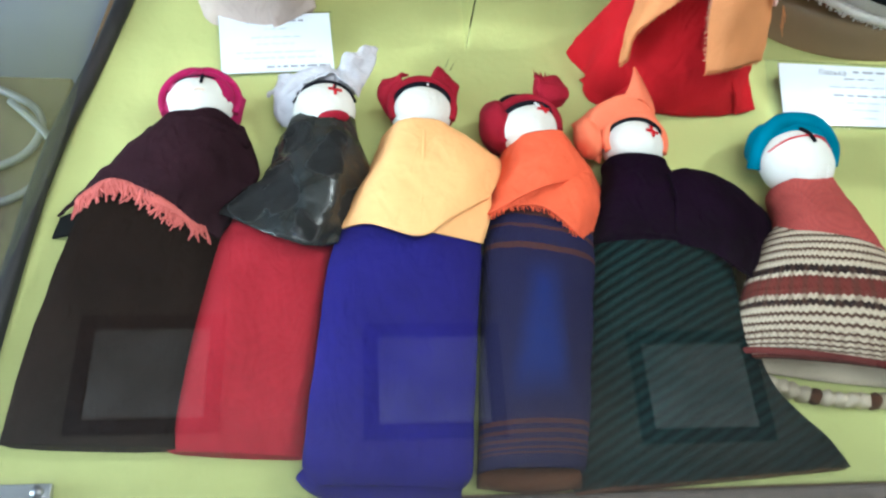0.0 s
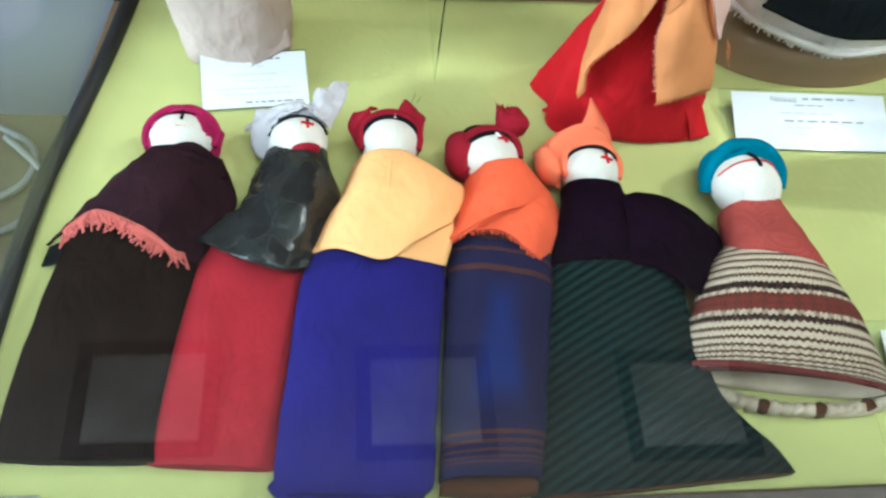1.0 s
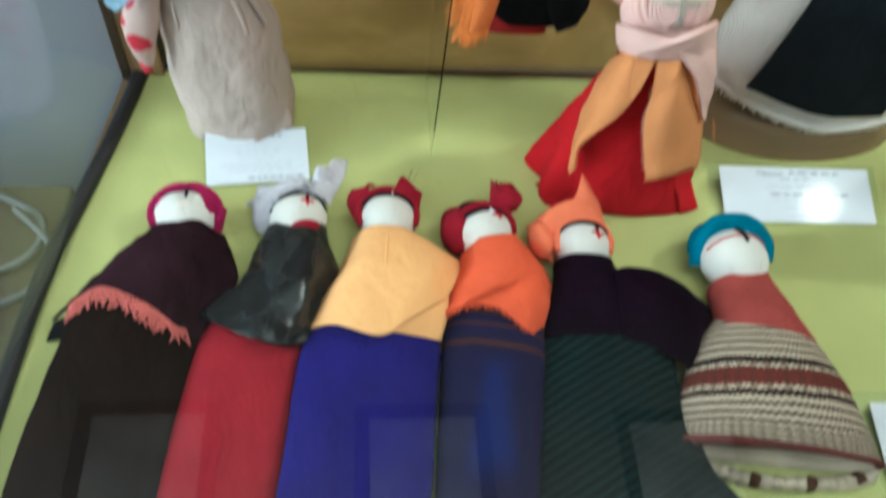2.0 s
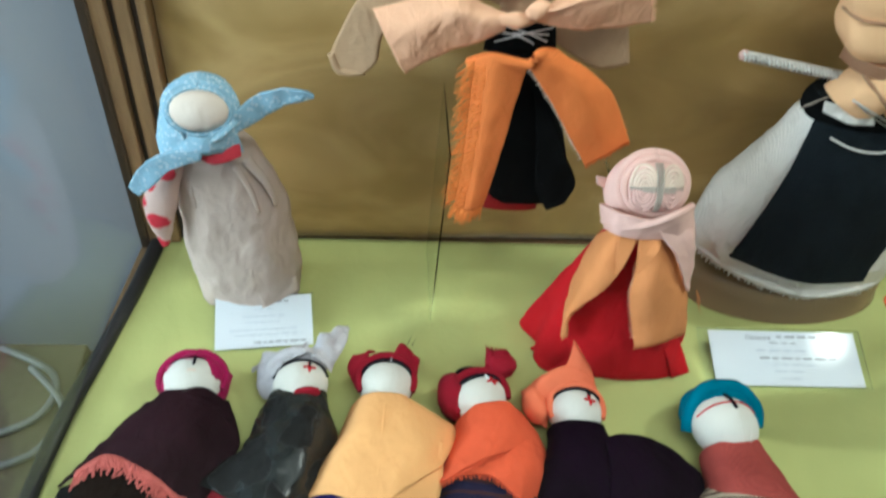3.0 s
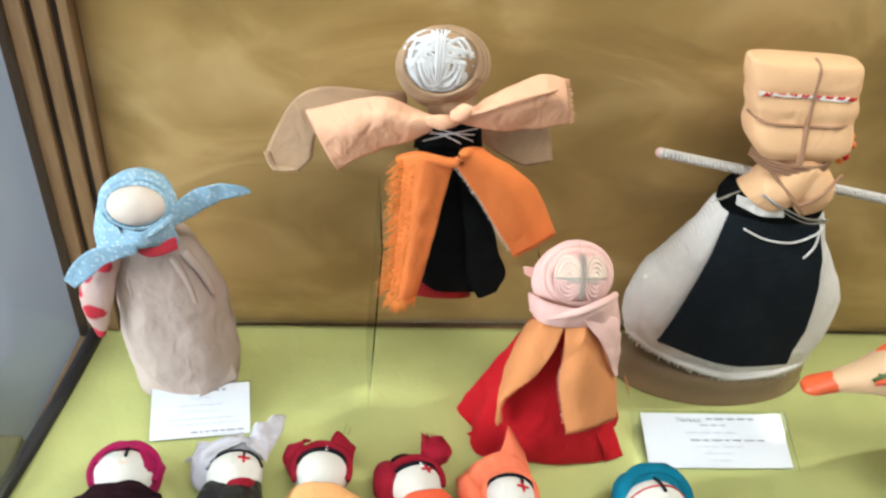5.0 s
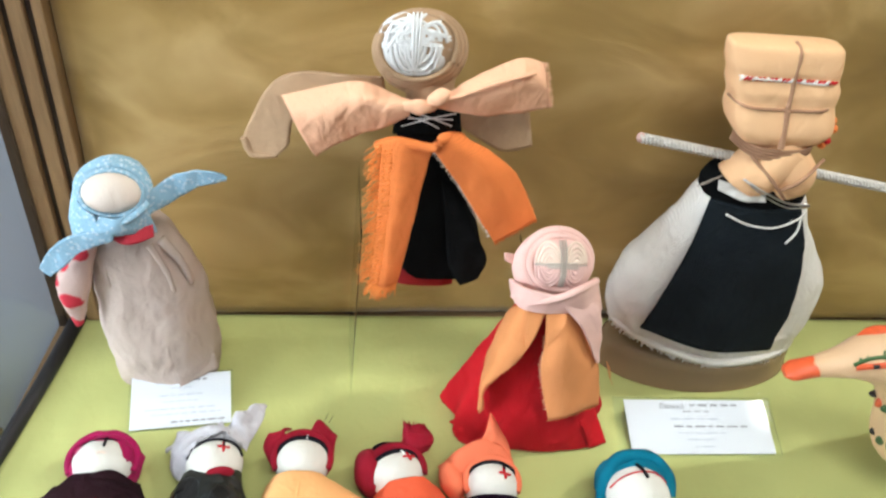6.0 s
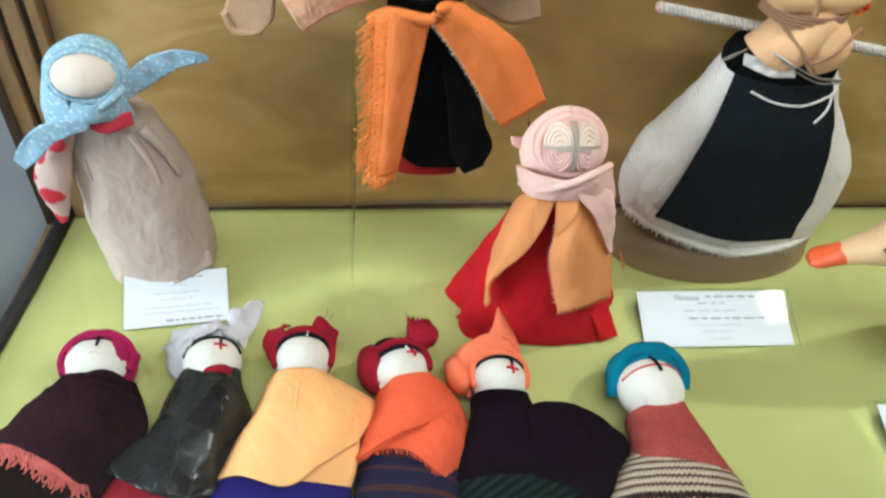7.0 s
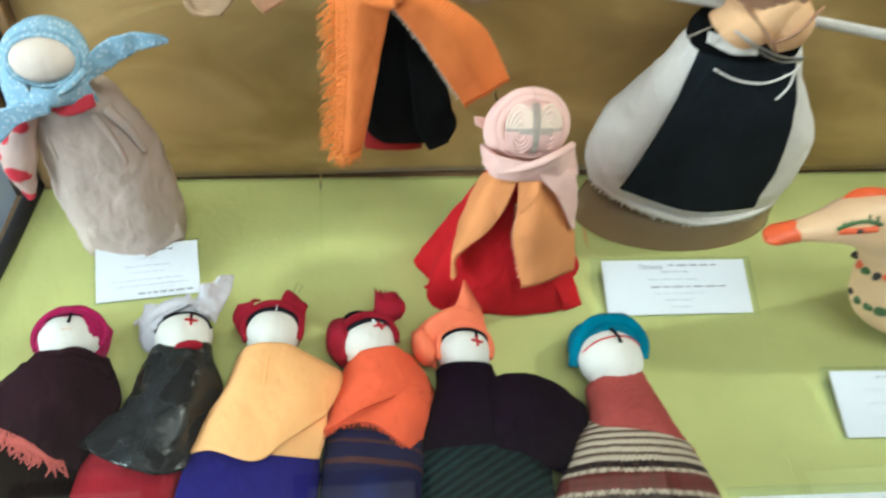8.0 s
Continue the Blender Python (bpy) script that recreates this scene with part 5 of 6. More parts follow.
def pink_doll():
    d = Doll((0.15, 0.525, 0))
    d.standing([(0.146, 0.530, 0.150, 0.016, 0.014), (0.147, 0.530, 0.128, 0.030, 0.024), (0.148, 0.528, 0.080, 0.048, 0.036), (0.149, 0.526, 0.035, 0.064, 0.048), (0.149, 0.524, 0.008, 0.074, 0.052), (0.149, 0.524, 0.001, 0.076, 0.053)],
               SCARLET, folds=5, depth=0.09, wrinkle=0.002, n=60)
    # flat red corners of the skirt spread on the shelf
    d.sheet([[(0.110, 0.508, 0.046), (0.122, 0.488, 0.046)], [(0.088, 0.508, 0.018), (0.108, 0.482, 0.016)], [(0.074, 0.508, 0.003), (0.100, 0.480, 0.003)]], SCARLET, 7, 0.0015, 0.001)
    d.sheet([[(0.180, 0.488, 0.050), (0.198, 0.506, 0.050)], [(0.196, 0.480, 0.022), (0.214, 0.500, 0.020)], [(0.204, 0.476, 0.003), (0.223, 0.482, 0.003)]], SCARLET, 7, 0.0015, 0.001)
    # apricot coat, open in front
    g = d.sheet([[(0.1161, 0.5360, 0.1299), (0.1165, 0.5060, 0.1691), (0.1328, 0.5000, 0.1691)],
                 [(0.1053, 0.5270, 0.1049), (0.1057, 0.4960, 0.1411), (0.1250, 0.4880, 0.1471)],
                 [(0.0988, 0.5170, 0.0860), (0.0987, 0.4890, 0.1198), (0.1129, 0.4820, 0.1248)],
                 [(0.0946, 0.5020, 0.0641), (0.0908, 0.4870, 0.0819), (0.0920, 0.4810, 0.0897)],
                 [(0.0939, 0.4900, 0.0455), (0.0943, 0.4870, 0.0497), (0.0943, 0.4830, 0.0585)]], TANGERINE, 8, 0.002, 0.0014, 60)
    d.fringe(g[-1][::4], (-0.1, -0.1, -1), 0.004, 20, TANGERINE, 0.0005)
    d.fringe([r[-1] for r in g[14::3]], (0.2, -0.1, -1), 0.003, 50, TANGERINE, 0.0004)
    g = d.sheet([[(0.1328, 0.5000, 0.1691), (0.1475, 0.4990, 0.1761), (0.1793, 0.5220, 0.1468)],
                 [(0.1354, 0.4870, 0.1413), (0.1517, 0.4830, 0.1499), (0.1876, 0.5060, 0.1202)],
                 [(0.1351, 0.4770, 0.1163), (0.1548, 0.4720, 0.1213), (0.1953, 0.4950, 0.0930)],
                 [(0.1481, 0.4630, 0.0688), (0.1672, 0.4640, 0.0741), (0.2001, 0.4840, 0.0611)]], TANGERINE, 8, 0.002, 0.0014, 60)
    d.fringe(g[-1][::4], (0, -0.1, -1), 0.004, 60, TANGERINE, 0.0005)
    d.fringe([r[0] for r in g[6::4]], (-1, -0.2, -0.2), 0.003, 60, PEACH, 0.0004)
    # turned-back collar points
    d.sheet([[(0.1159, 0.5000, 0.1727), (0.1319, 0.4960, 0.1713)],
                 [(0.1156, 0.4890, 0.1529), (0.1233, 0.4850, 0.1520)],
                 [(0.1191, 0.4850, 0.1375), (0.1201, 0.4840, 0.1387)]], TANGERINE, 6, 0.0015, 0.0006)
    d.sheet([[(0.1314, 0.4960, 0.1733), (0.1492, 0.4930, 0.1730)],
                 [(0.1331, 0.4880, 0.1544), (0.1467, 0.4850, 0.1638)],
                 [(0.1356, 0.4840, 0.1419), (0.1366, 0.4830, 0.1431)]], TANGERINE, 6, 0.0015, 0.0006)
    # wrapped head
    d.ball((0.1395, 0.531, 0.189), (0.0335, 0, 0), (0, 0.026, 0), (0, 0, 0.0350), ROSE, 0.0012, 32)
    nn = (0, -0.80, 0.60)
    yarn_face(d, (0.1390, 0.5175, 0.2060), nn, 0.0222, 0.0195, 0.012, YARNCREAM, YARNPINK, YARNGREY)
    face_roll(d, (0.1390, 0.5190, 0.2050), nn, 0.0245, 0.0218, 0.003, 0.0030, ROSE)
    face_roll(d, (0.1392, 0.5230, 0.2030), nn, 0.0278, 0.0250, 0.001, 0.0040, ROSE)
    # the kerchief crosses under the chin and one end hangs down
    d.sheet([[(0.1080, 0.5300, 0.1748), (0.1127, 0.5010, 0.1929), (0.1378, 0.4950, 0.1920), (0.1567, 0.4990, 0.1964), (0.1759, 0.5180, 0.1872)],
                 [(0.1106, 0.5270, 0.1615), (0.1121, 0.4990, 0.1830), (0.1364, 0.4925, 0.1853), (0.1588, 0.4970, 0.1866), (0.1789, 0.5150, 0.1754)],
                 [(0.1144, 0.5220, 0.1535), (0.1145, 0.5000, 0.1726), (0.1348, 0.4940, 0.1735), (0.1629, 0.4970, 0.1711), (0.1857, 0.5150, 0.1545)]], ROSE, 8, 0.003, 0.0016, 60)
    d.tube([(0.1104, 0.5230, 0.1614), (0.1148, 0.4970, 0.1799), (0.1348, 0.4910, 0.1908), (0.1552, 0.4950, 0.1985), (0.1743, 0.5140, 0.1891)], 0.0032, ROSE, 10, 6)
    d.sheet([[(0.1404, 0.4910, 0.1870), (0.1760, 0.5030, 0.1740)],
                 [(0.1511, 0.4890, 0.1733), (0.1800, 0.4990, 0.1631)],
                 [(0.1645, 0.4880, 0.1566), (0.1840, 0.4960, 0.1495)],
                 [(0.1767, 0.4890, 0.1325), (0.1873, 0.4950, 0.1293)],
                 [(0.1864, 0.4910, 0.1120), (0.1906, 0.4940, 0.1092)]], ROSE, 7, 0.002, 0.002, 60)
    d.sheet([[(0.106, 0.538, 0.196), (0.108, 0.534, 0.186)], [(0.097, 0.536, 0.199), (0.099, 0.534, 0.192)]], ROSE, 6, 0.0015, 0.002, 90)
    d.fringe([(0.200, 0.496, 0.108), (0.206, 0.494, 0.090)], (0.5, -0.2, -0.8), 0.012, 8, TANGERINE, 0.0004)
    return d.done("cloth_doll", "standing rag doll with pink kerchief, apricot coat and scarlet skirt", "doll", "standing dolls")


def apron_doll():
    d = Doll((0.345, 0.598, 0.034))
    y = 0.600
    d.standing([(0.332, y, 0.250, 0.044, 0.022), (0.334, y, 0.226, 0.056, 0.028), (0.335, y - 0.002, 0.180, 0.076, 0.034), (0.340, y - 0.004, 0.120, 0.108, 0.042), (0.342, y - 0.005, 0.070, 0.111, 0.044), (0.343, y - 0.005, 0.047, 0.106, 0.044), (0.344, y - 0.005, 0.037, 0.102, 0.043)],
               OFFWHITE, folds=8, depth=0.02, wrinkle=0.002, n=64, floor=None, hollow=0.012)
    hem = [(0.344 + 0.103 * math.cos(t), y - 0.005 + 0.046 * math.sin(t), 0.041) for t in [math.pi + math.pi * i / 16 for i in range(17)]]
    d.fringe(hem, (0, -0.45, -1), 0.009, 150, OFFWHITE, 0.0011, 0.9)
    d.tube(hem, 0.0046, OFFWHITE, 8, 3)
    g = d.sheet([[(0.286, 0.582, 0.240), (0.312, 0.573, 0.238), (0.345, 0.572, 0.236), (0.372, 0.580, 0.236)],
                 [(0.278, 0.568, 0.190), (0.310, 0.558, 0.186), (0.352, 0.557, 0.184), (0.390, 0.568, 0.182)],
                 [(0.265, 0.558, 0.127), (0.308, 0.550, 0.120), (0.358, 0.549, 0.116), (0.402, 0.560, 0.114)],
                 [(0.255, 0.555, 0.070), (0.303, 0.547, 0.064), (0.358, 0.547, 0.062), (0.404, 0.558, 0.054)]], CHARCOAL, 9, 0.0022, 0.0014, 45)
    d.fringe([r[0] for r in g[4::4]], (-1, -0.3, -0.1), 0.0025, 120, YARNGREY, 0.00025, 0.6)
    d.tube(g[-1][::3], 0.0022, BLACKCLOTH, 8, 3)
    d.loft([(V((0.332, y, 0.254)), V((0.046, 0, -0.003)), V((0, 0.024, 0))), (V((0.332, y, 0.244)), V((0.050, 0, -0.003)), V((0, 0.027, 0))), (V((0.333, y, 0.234)), V((0.050, 0, -0.003)), V((0, 0.028, 0)))], BLACKCLOTH, n=36, floor=None)
    # white edge and loose tie below the waistband
    d.tube([(0.298, 0.568, 0.232), (0.320, 0.563, 0.224), (0.345, 0.562, 0.222), (0.368, 0.568, 0.228), (0.376, 0.574, 0.232)], 0.0011, OFFWHITE, 7, 6)
    d.tube([(0.372, 0.571, 0.230), (0.370, 0.564, 0.216), (0.362, 0.560, 0.202)], 0.0012, OFFWHITE, 7, 6)
    d.fringe([(0.305, 0.570, 0.230), (0.335, 0.566, 0.222), (0.365, 0.571, 0.226)], (0.2, -0.3, -1), 0.006, 26, OFFWHITE, 0.0006)
    d.sheet([[(0.288, 0.585, 0.258), (0.310, 0.576, 0.256), (0.330, 0.574, 0.252)], [(0.290, 0.583, 0.248), (0.312, 0.573, 0.244), (0.332, 0.572, 0.244)]], OFFWHITE, 6, 0.0012, 0.002, 90)
    d.fringe([(0.284, 0.590, 0.250), (0.290, 0.584, 0.262)], (-1, -0.2, -0.3), 0.014, 24, YARNGREY, 0.0004, 0.8)
    # bust of two crossing rolls
    d.loft([(V((0.310, 0.592, 0.252)), V((0.018, 0, -0.008)), V((0, 0.020, 0))), (V((0.322, 0.588, 0.268)), V((0.020, 0, -0.010)), V((0, 0.022, 0))), (V((0.345, 0.592, 0.294)), V((0.016, 0, -0.010)), V((0, 0.018, 0)))], TAN, n=24, floor=None)
    d.loft([(V((0.358, 0.592, 0.250)), V((0.018, 0, 0.008)), V((0, 0.020, 0))), (V((0.350, 0.590, 0.268)), V((0.020, 0, 0.010)), V((0, 0.022, 0))), (V((0.328, 0.594, 0.296)), V((0.016, 0, 0.010)), V((0, 0.018, 0)))], TAN, n=24, floor=None)
    d.tube([(0.304, 0.578, 0.288), (0.326, 0.566, 0.270), (0.344, 0.567, 0.252)], 0.0016, BROWNRIBBON, 7, 6)
    d.tube([(0.372, 0.580, 0.286), (0.350, 0.566, 0.272), (0.336, 0.566, 0.262)], 0.0016, BROWNRIBBON, 7, 6)
    for k in range(4):
        d.tube([(0.292, 0.600, 0.299 - 0.0028 * k), (0.303, 0.580, 0.297 - 0.0028 * k), (0.328, 0.5745, 0.296 - 0.003 * k), (0.354, 0.580, 0.297 - 0.0028 * k), (0.364, 0.600, 0.299 - 0.003 * k)], 0.0013, BROWNRIBBON, 7, 6)
    # the square stuffed head, tied in quarters
    block = [(0.3085, 0.606, 0.3800, 0.043, 0.008), (0.3090, 0.606, 0.3770, 0.0485, 0.0135), (0.3120, 0.604, 0.363, 0.0490, 0.0165), (0.3145, 0.603, 0.3545, 0.0470, 0.0165), (0.3180, 0.602, 0.344, 0.0475, 0.0195), (0.3205, 0.601, 0.3330, 0.0450, 0.0195), (0.3235, 0.600, 0.321, 0.0460, 0.0235), (0.3270, 0.599, 0.309, 0.0440, 0.0245), (0.3290, 0.599, 0.2985, 0.036, 0.020)]
    d.standing(block, TAN, n=56, steps=5, wrinkle=0.0006, power=0.48, floor=None)

    def front(x, z, off=0.0):
        return (x, 0.5765 + (z - 0.312) * 0.26 - off, z)
    d.tube([(0.268, 0.602, 0.3555), front(0.276, 0.3560, 0.0005), front(0.312, 0.3550, 0.0012), front(0.347, 0.3540, 0.0005), (0.359, 0.602, 0.353)], 0.0011, OFFWHITE, 7, 6)
    for k in range(24):
        x = 0.272 + 0.080 * k / 23
        d.tube([front(x - 0.0016, 0.3545, 0.0015), front(x + 0.0016, 0.3570, 0.0018)], 0.0010, OFFWHITE if k % 3 == 0 else REDTHREAD, 6, 2)
    d.tube([(0.274, 0.600, 0.3330), front(0.283, 0.3330, 0.0005), front(0.318, 0.3320, 0.0010), front(0.351, 0.3330, 0.0005), (0.363, 0.600, 0.3330)], 0.0013, BROWNRIBBON, 7, 6)
    d.tube([(0.3155, 0.604, 0.3795), front(0.316, 0.3755, 0.0), front(0.3165, 0.356, 0.0008), front(0.318, 0.333, 0.0012)], 0.0022, BROWNRIBBON, 7, 6)
    d.tube([front(0.318, 0.333, 0.0012), front(0.320, 0.318, 0.0008), front(0.323, 0.300, 0.0)], 0.0028, BROWNRIBBON, 7, 6)
    # red braid at the neck, arms of a wrapped stick, steel pin
    for k in range(7):
        d.ball((0.369 + 0.003 * math.sin(2 * k), 0.588, 0.296 + 0.004 * k), (0.0038, 0, 0), (0, 0.004, 0), (0, 0, 0.0036), REDTHREAD if k % 2 else ORANGE, 0.0008, 10)
    a, b = V((0.216, 0.606, 0.283)), V((0.465, 0.602, 0.243))
    d.tube([a, a.lerp(b, 0.5), b], 0.0042, OFFWHITE, 10, 8)
    for k in range(70):
        if 24 < k < 44:
            continue
        p = a.lerp(b, k / 69)
        d.tube([p + V((-0.0018, -0.002, 0.0042)), p + V((0.0, -0.0056, 0)), p + V((0.0018, -0.002, -0.0042))], 0.0011, OFFWHITE, 5, 3)
    d.ball(a, (0.004, 0, 0), (0, 0.004, 0), (0, 0, 0.0045), YARNPINK, 0.0006, 10)
    d.tube([(0.302, 0.572, 0.268), (0.320, 0.562, 0.262), (0.345, 0.561, 0.252), (0.364, 0.564, 0.249)], 0.0009, STEEL, 8, 6)
    d.tube([(0.302, 0.572, 0.268), (0.322, 0.561, 0.258), (0.346, 0.560, 0.248), (0.366, 0.564, 0.246)], 0.0006, STEEL, 8, 6)
    d.ball((0.364, 0.564, 0.2475), (0.005, 0, 0), (0, 0.002, 0), (0, 0, 0.003), STEEL, 0, 12)
    # the skirt rides up on one side and the upper body sinks a little into it
    for v in d.bm.verts:
        low = 1.0 - min(1.0, max(0.0, (v.co.z + d.base.z - 0.05) / 0.10))
        v.co.z += 0.026 * low * max(0.0, min(1.0, (0.345 - v.co.x - d.base.x) / 0.10))
        k = min(1.0, max(0.0, (v.co.z + d.base.z - 0.15) / 0.09))
        v.co.z -= 0.012 * k * k * (3 - 2 * k)
    return d.done("cloth_doll", "tall rag doll with square tan head, white skirt and charcoal apron", "doll", "standing dolls")


UMBERCLOTH = cloth("umber_brown_cotton", (0.075, 0.030, 0.014), 0.9, 0.25, 1100, 0.4)
MAROONCLOTH = cloth("maroon_braid", (0.12, 0.025, 0.022), 0.9, 0.25, 1500, 0.4)
FACELESS = cloth("cream_face_linen", (0.70, 0.60, 0.52), 0.95, 0.04, 1500, 0.2)
REDFLORAL = cloth("red_pink_cotton", (0.58, 0.05, 0.075), 0.9, 0.2, 1200, 0.3)
for make in (brown_doll, black_cape_doll, yellow_cape_doll, coral_doll, purple_doll, striped_doll, grey_doll, orange_doll, pink_doll, apron_doll):
    make()


# ---------------------------------------------------------------- stands and cards
def acrylic_riser():
    e = thing("acrylic_riser", "clear acrylic riser that carries the orange-skirted doll", "display stand")
    for name, lo, hi, m in (("side_plate", (-0.0212, 0.539, 0.001), (-0.0200, 0.636, 0.212), EDGE), ("side_plate", (0.1395, 0.585, 0.001), (0.1412, 0.636, 0.1315), FILM), ("shelf_plate", (-0.0190, 0.565, 0.1320), (0.1412, 0.636, 0.1332), FILM)):
        part(name, box_bm(lo, hi), m, e).visible_shadow = False


def plastic_drum():
    bm = bmesh.new()
    n = 56
    prof = ((0.94, 0.0), (1.0, 0.002), (1.02, 0.004), (1.0, 0.006), (0.97, 0.026), (0.90, 0.034), (0.80, 0.040), (0.0, 0.040))
    rings = []
    for r, z in prof:
        rings.append([bm.verts.new((0.346 + 0.108 * max(r, 0.001) * math.cos(2 * math.pi * i / n), 0.594 + 0.054 * max(r, 0.001) * math.sin(2 * math.pi * i / n), 0.0012 + z)) for i in range(n)])
    for a, b in zip(rings, rings[1:]):
        for i in range(n):
            bm.faces.new((a[i], a[(i + 1) % n], b[(i + 1) % n], b[i]))
    bm.faces.new(rings[0])
    bm.faces.new(rings[-1])
    ob = part("plastic_stand", bm, REFRACTBROWN, None, "", True)
    tagged(ob, "round clear plastic stand under the apron doll, refracted brown in tint", "display stand")
    ob.visible_shadow = False


def label_card(bl, br, tl, lines, label, holder=(0.008, 0.008, 0.004, 0.004), title=""):
    """A printed card in a clear sleeve, leaning on a small acrylic foot. lines: (how far down, width, height, dark)."""
    bl, br, tl = V(bl), V(br), V(tl)
    e = thing("label_card", label, "label", "printed label cards")
    ux, uy = (br - bl), (tl - bl)
    w, h = ux.length, uy.length
    ux.normalize()
    uy = (uy - ux * uy.dot(ux)).normalized()
    nz = ux.cross(uy)
    m = Matrix(((ux.x, uy.x, nz.x, bl.x), (ux.y, uy.y, nz.y, bl.y), (ux.z, uy.z, nz.z, bl.z), (0, 0, 0, 1)))

    def put(name, lo, hi, mat, lab="", par=e):
        bm = box_bm(lo, hi)
        bmesh.ops.transform(bm, matrix=m, verts=bm.verts)
        return part(name, bm, mat, par, lab)
    l, r, t, b = holder
    sleeve = put("sleeve", (-l, -b, -0.0012), (w + r, h + t, -0.0003), ACRYLIC, "clear plastic sleeve")
    sleeve.visible_shadow = False
    put("foot", (-l, h * 0.6, -0.0016), (w + r, h + t, -0.0013), ACRYLIC).visible_shadow = False
    card = put("card", (0, 0, 0.0), (w, h, 0.0008), PAPER, "white printed paper")
    for k, (v, x0, x1, th, dark) in enumerate(lines):
        # broken bars, as words in a line
        rnd, x = random.Random(k + int(w * 1e4)), x0
        while x < x1 - 0.01:
            q = min(x1, x + rnd.uniform(0.03, 0.09))
            put("print_bar", (w * x, h * (1 - v) - th * 0.26, 0.0009), (w * q, h * (1 - v) + th * 0.26, 0.00105), INK if dark else PALEINK, "", card)
            x = q + 0.022
    if title:
        cu = bpy.data.curves.new("title", "FONT")
        cu.body, cu.size, cu.extrude = title, 0.0075, 0.00005
        tmp = bpy.data.objects.new("title_text", cu)
        me = bpy.data.meshes.new_from_object(tmp)
        bpy.data.objects.remove(tmp)
        ob = new("print_title", me)
        me.materials.append(INK)
        ob.matrix_world = m @ Matrix.Translation((w * 0.24, h * 0.83, 0.0010))
        ob.parent = card
    return e


acrylic_riser()
plastic_drum()
label_card((-0.219, 0.501, 0.0035), (-0.1305, 0.510, 0.0025), (-0.2215, 0.552, 0.0145),
           [(0.12, 0.52, 0.78, 0.0032, 1), (0.26, 0.40, 0.60, 0.0016, 0), (0.40, 0.28, 0.72, 0.0018, 0), (0.52, 0.32, 0.66, 0.0016, 0), (0.66, 0.14, 0.84, 0.0018, 0), (0.76, 0.2, 0.9, 0.0018, 0), (0.91, 0.40, 0.95, 0.0030, 1)],
           "white printed label card in clear sleeve beside the grey doll", (0.002, 0.002, 0.002, 0.002), "Лялька")
label_card((0.2465, 0.468, 0.003), (0.394, 0.4655, 0.003), (0.2505, 0.5205, 0.018),
           [(0.10, 0.46, 0.80, 0.0032, 1), (0.22, 0.40, 0.60, 0.0018, 1), (0.36, 0.30, 0.66, 0.0022, 0), (0.50, 0.32, 0.84, 0.0030, 1), (0.62, 0.34, 0.68, 0.0018, 0), (0.74, 0.40, 0.62, 0.0020, 0), (0.87, 0.44, 0.58, 0.0022, 0)],
           "white printed label card in clear sleeve before the apron doll", (0.011, 0.007, 0.003, 0.002), "Лялька")
label_card((0.437, 0.334, 0.003), (0.585, 0.328, 0.003), (0.455, 0.392, 0.012),
           [(0.10, 0.3, 0.75, 0.0030, 1), (0.3, 0.2, 0.8, 0.0018, 0), (0.5, 0.2, 0.8, 0.0018, 0), (0.7, 0.25, 0.7, 0.0018, 0)],
           "white printed label card in clear sleeve near the clay duck", (0.009, 0.007, 0.004, 0.003))
label_card((0.312, 0.222, 0.003), (0.462, 0.216, 0.003), (0.322, 0.287, 0.010),
           [(0.12, 0.28, 0.75, 0.0030, 1), (0.3, 0.2, 0.8, 0.0018, 0), (0.5, 0.2, 0.8, 0.0018, 0), (0.7, 0.25, 0.7, 0.0018, 0)],
           "white printed label card in clear sleeve at the front edge", (0.010, 0.007, 0.008, 0.003))


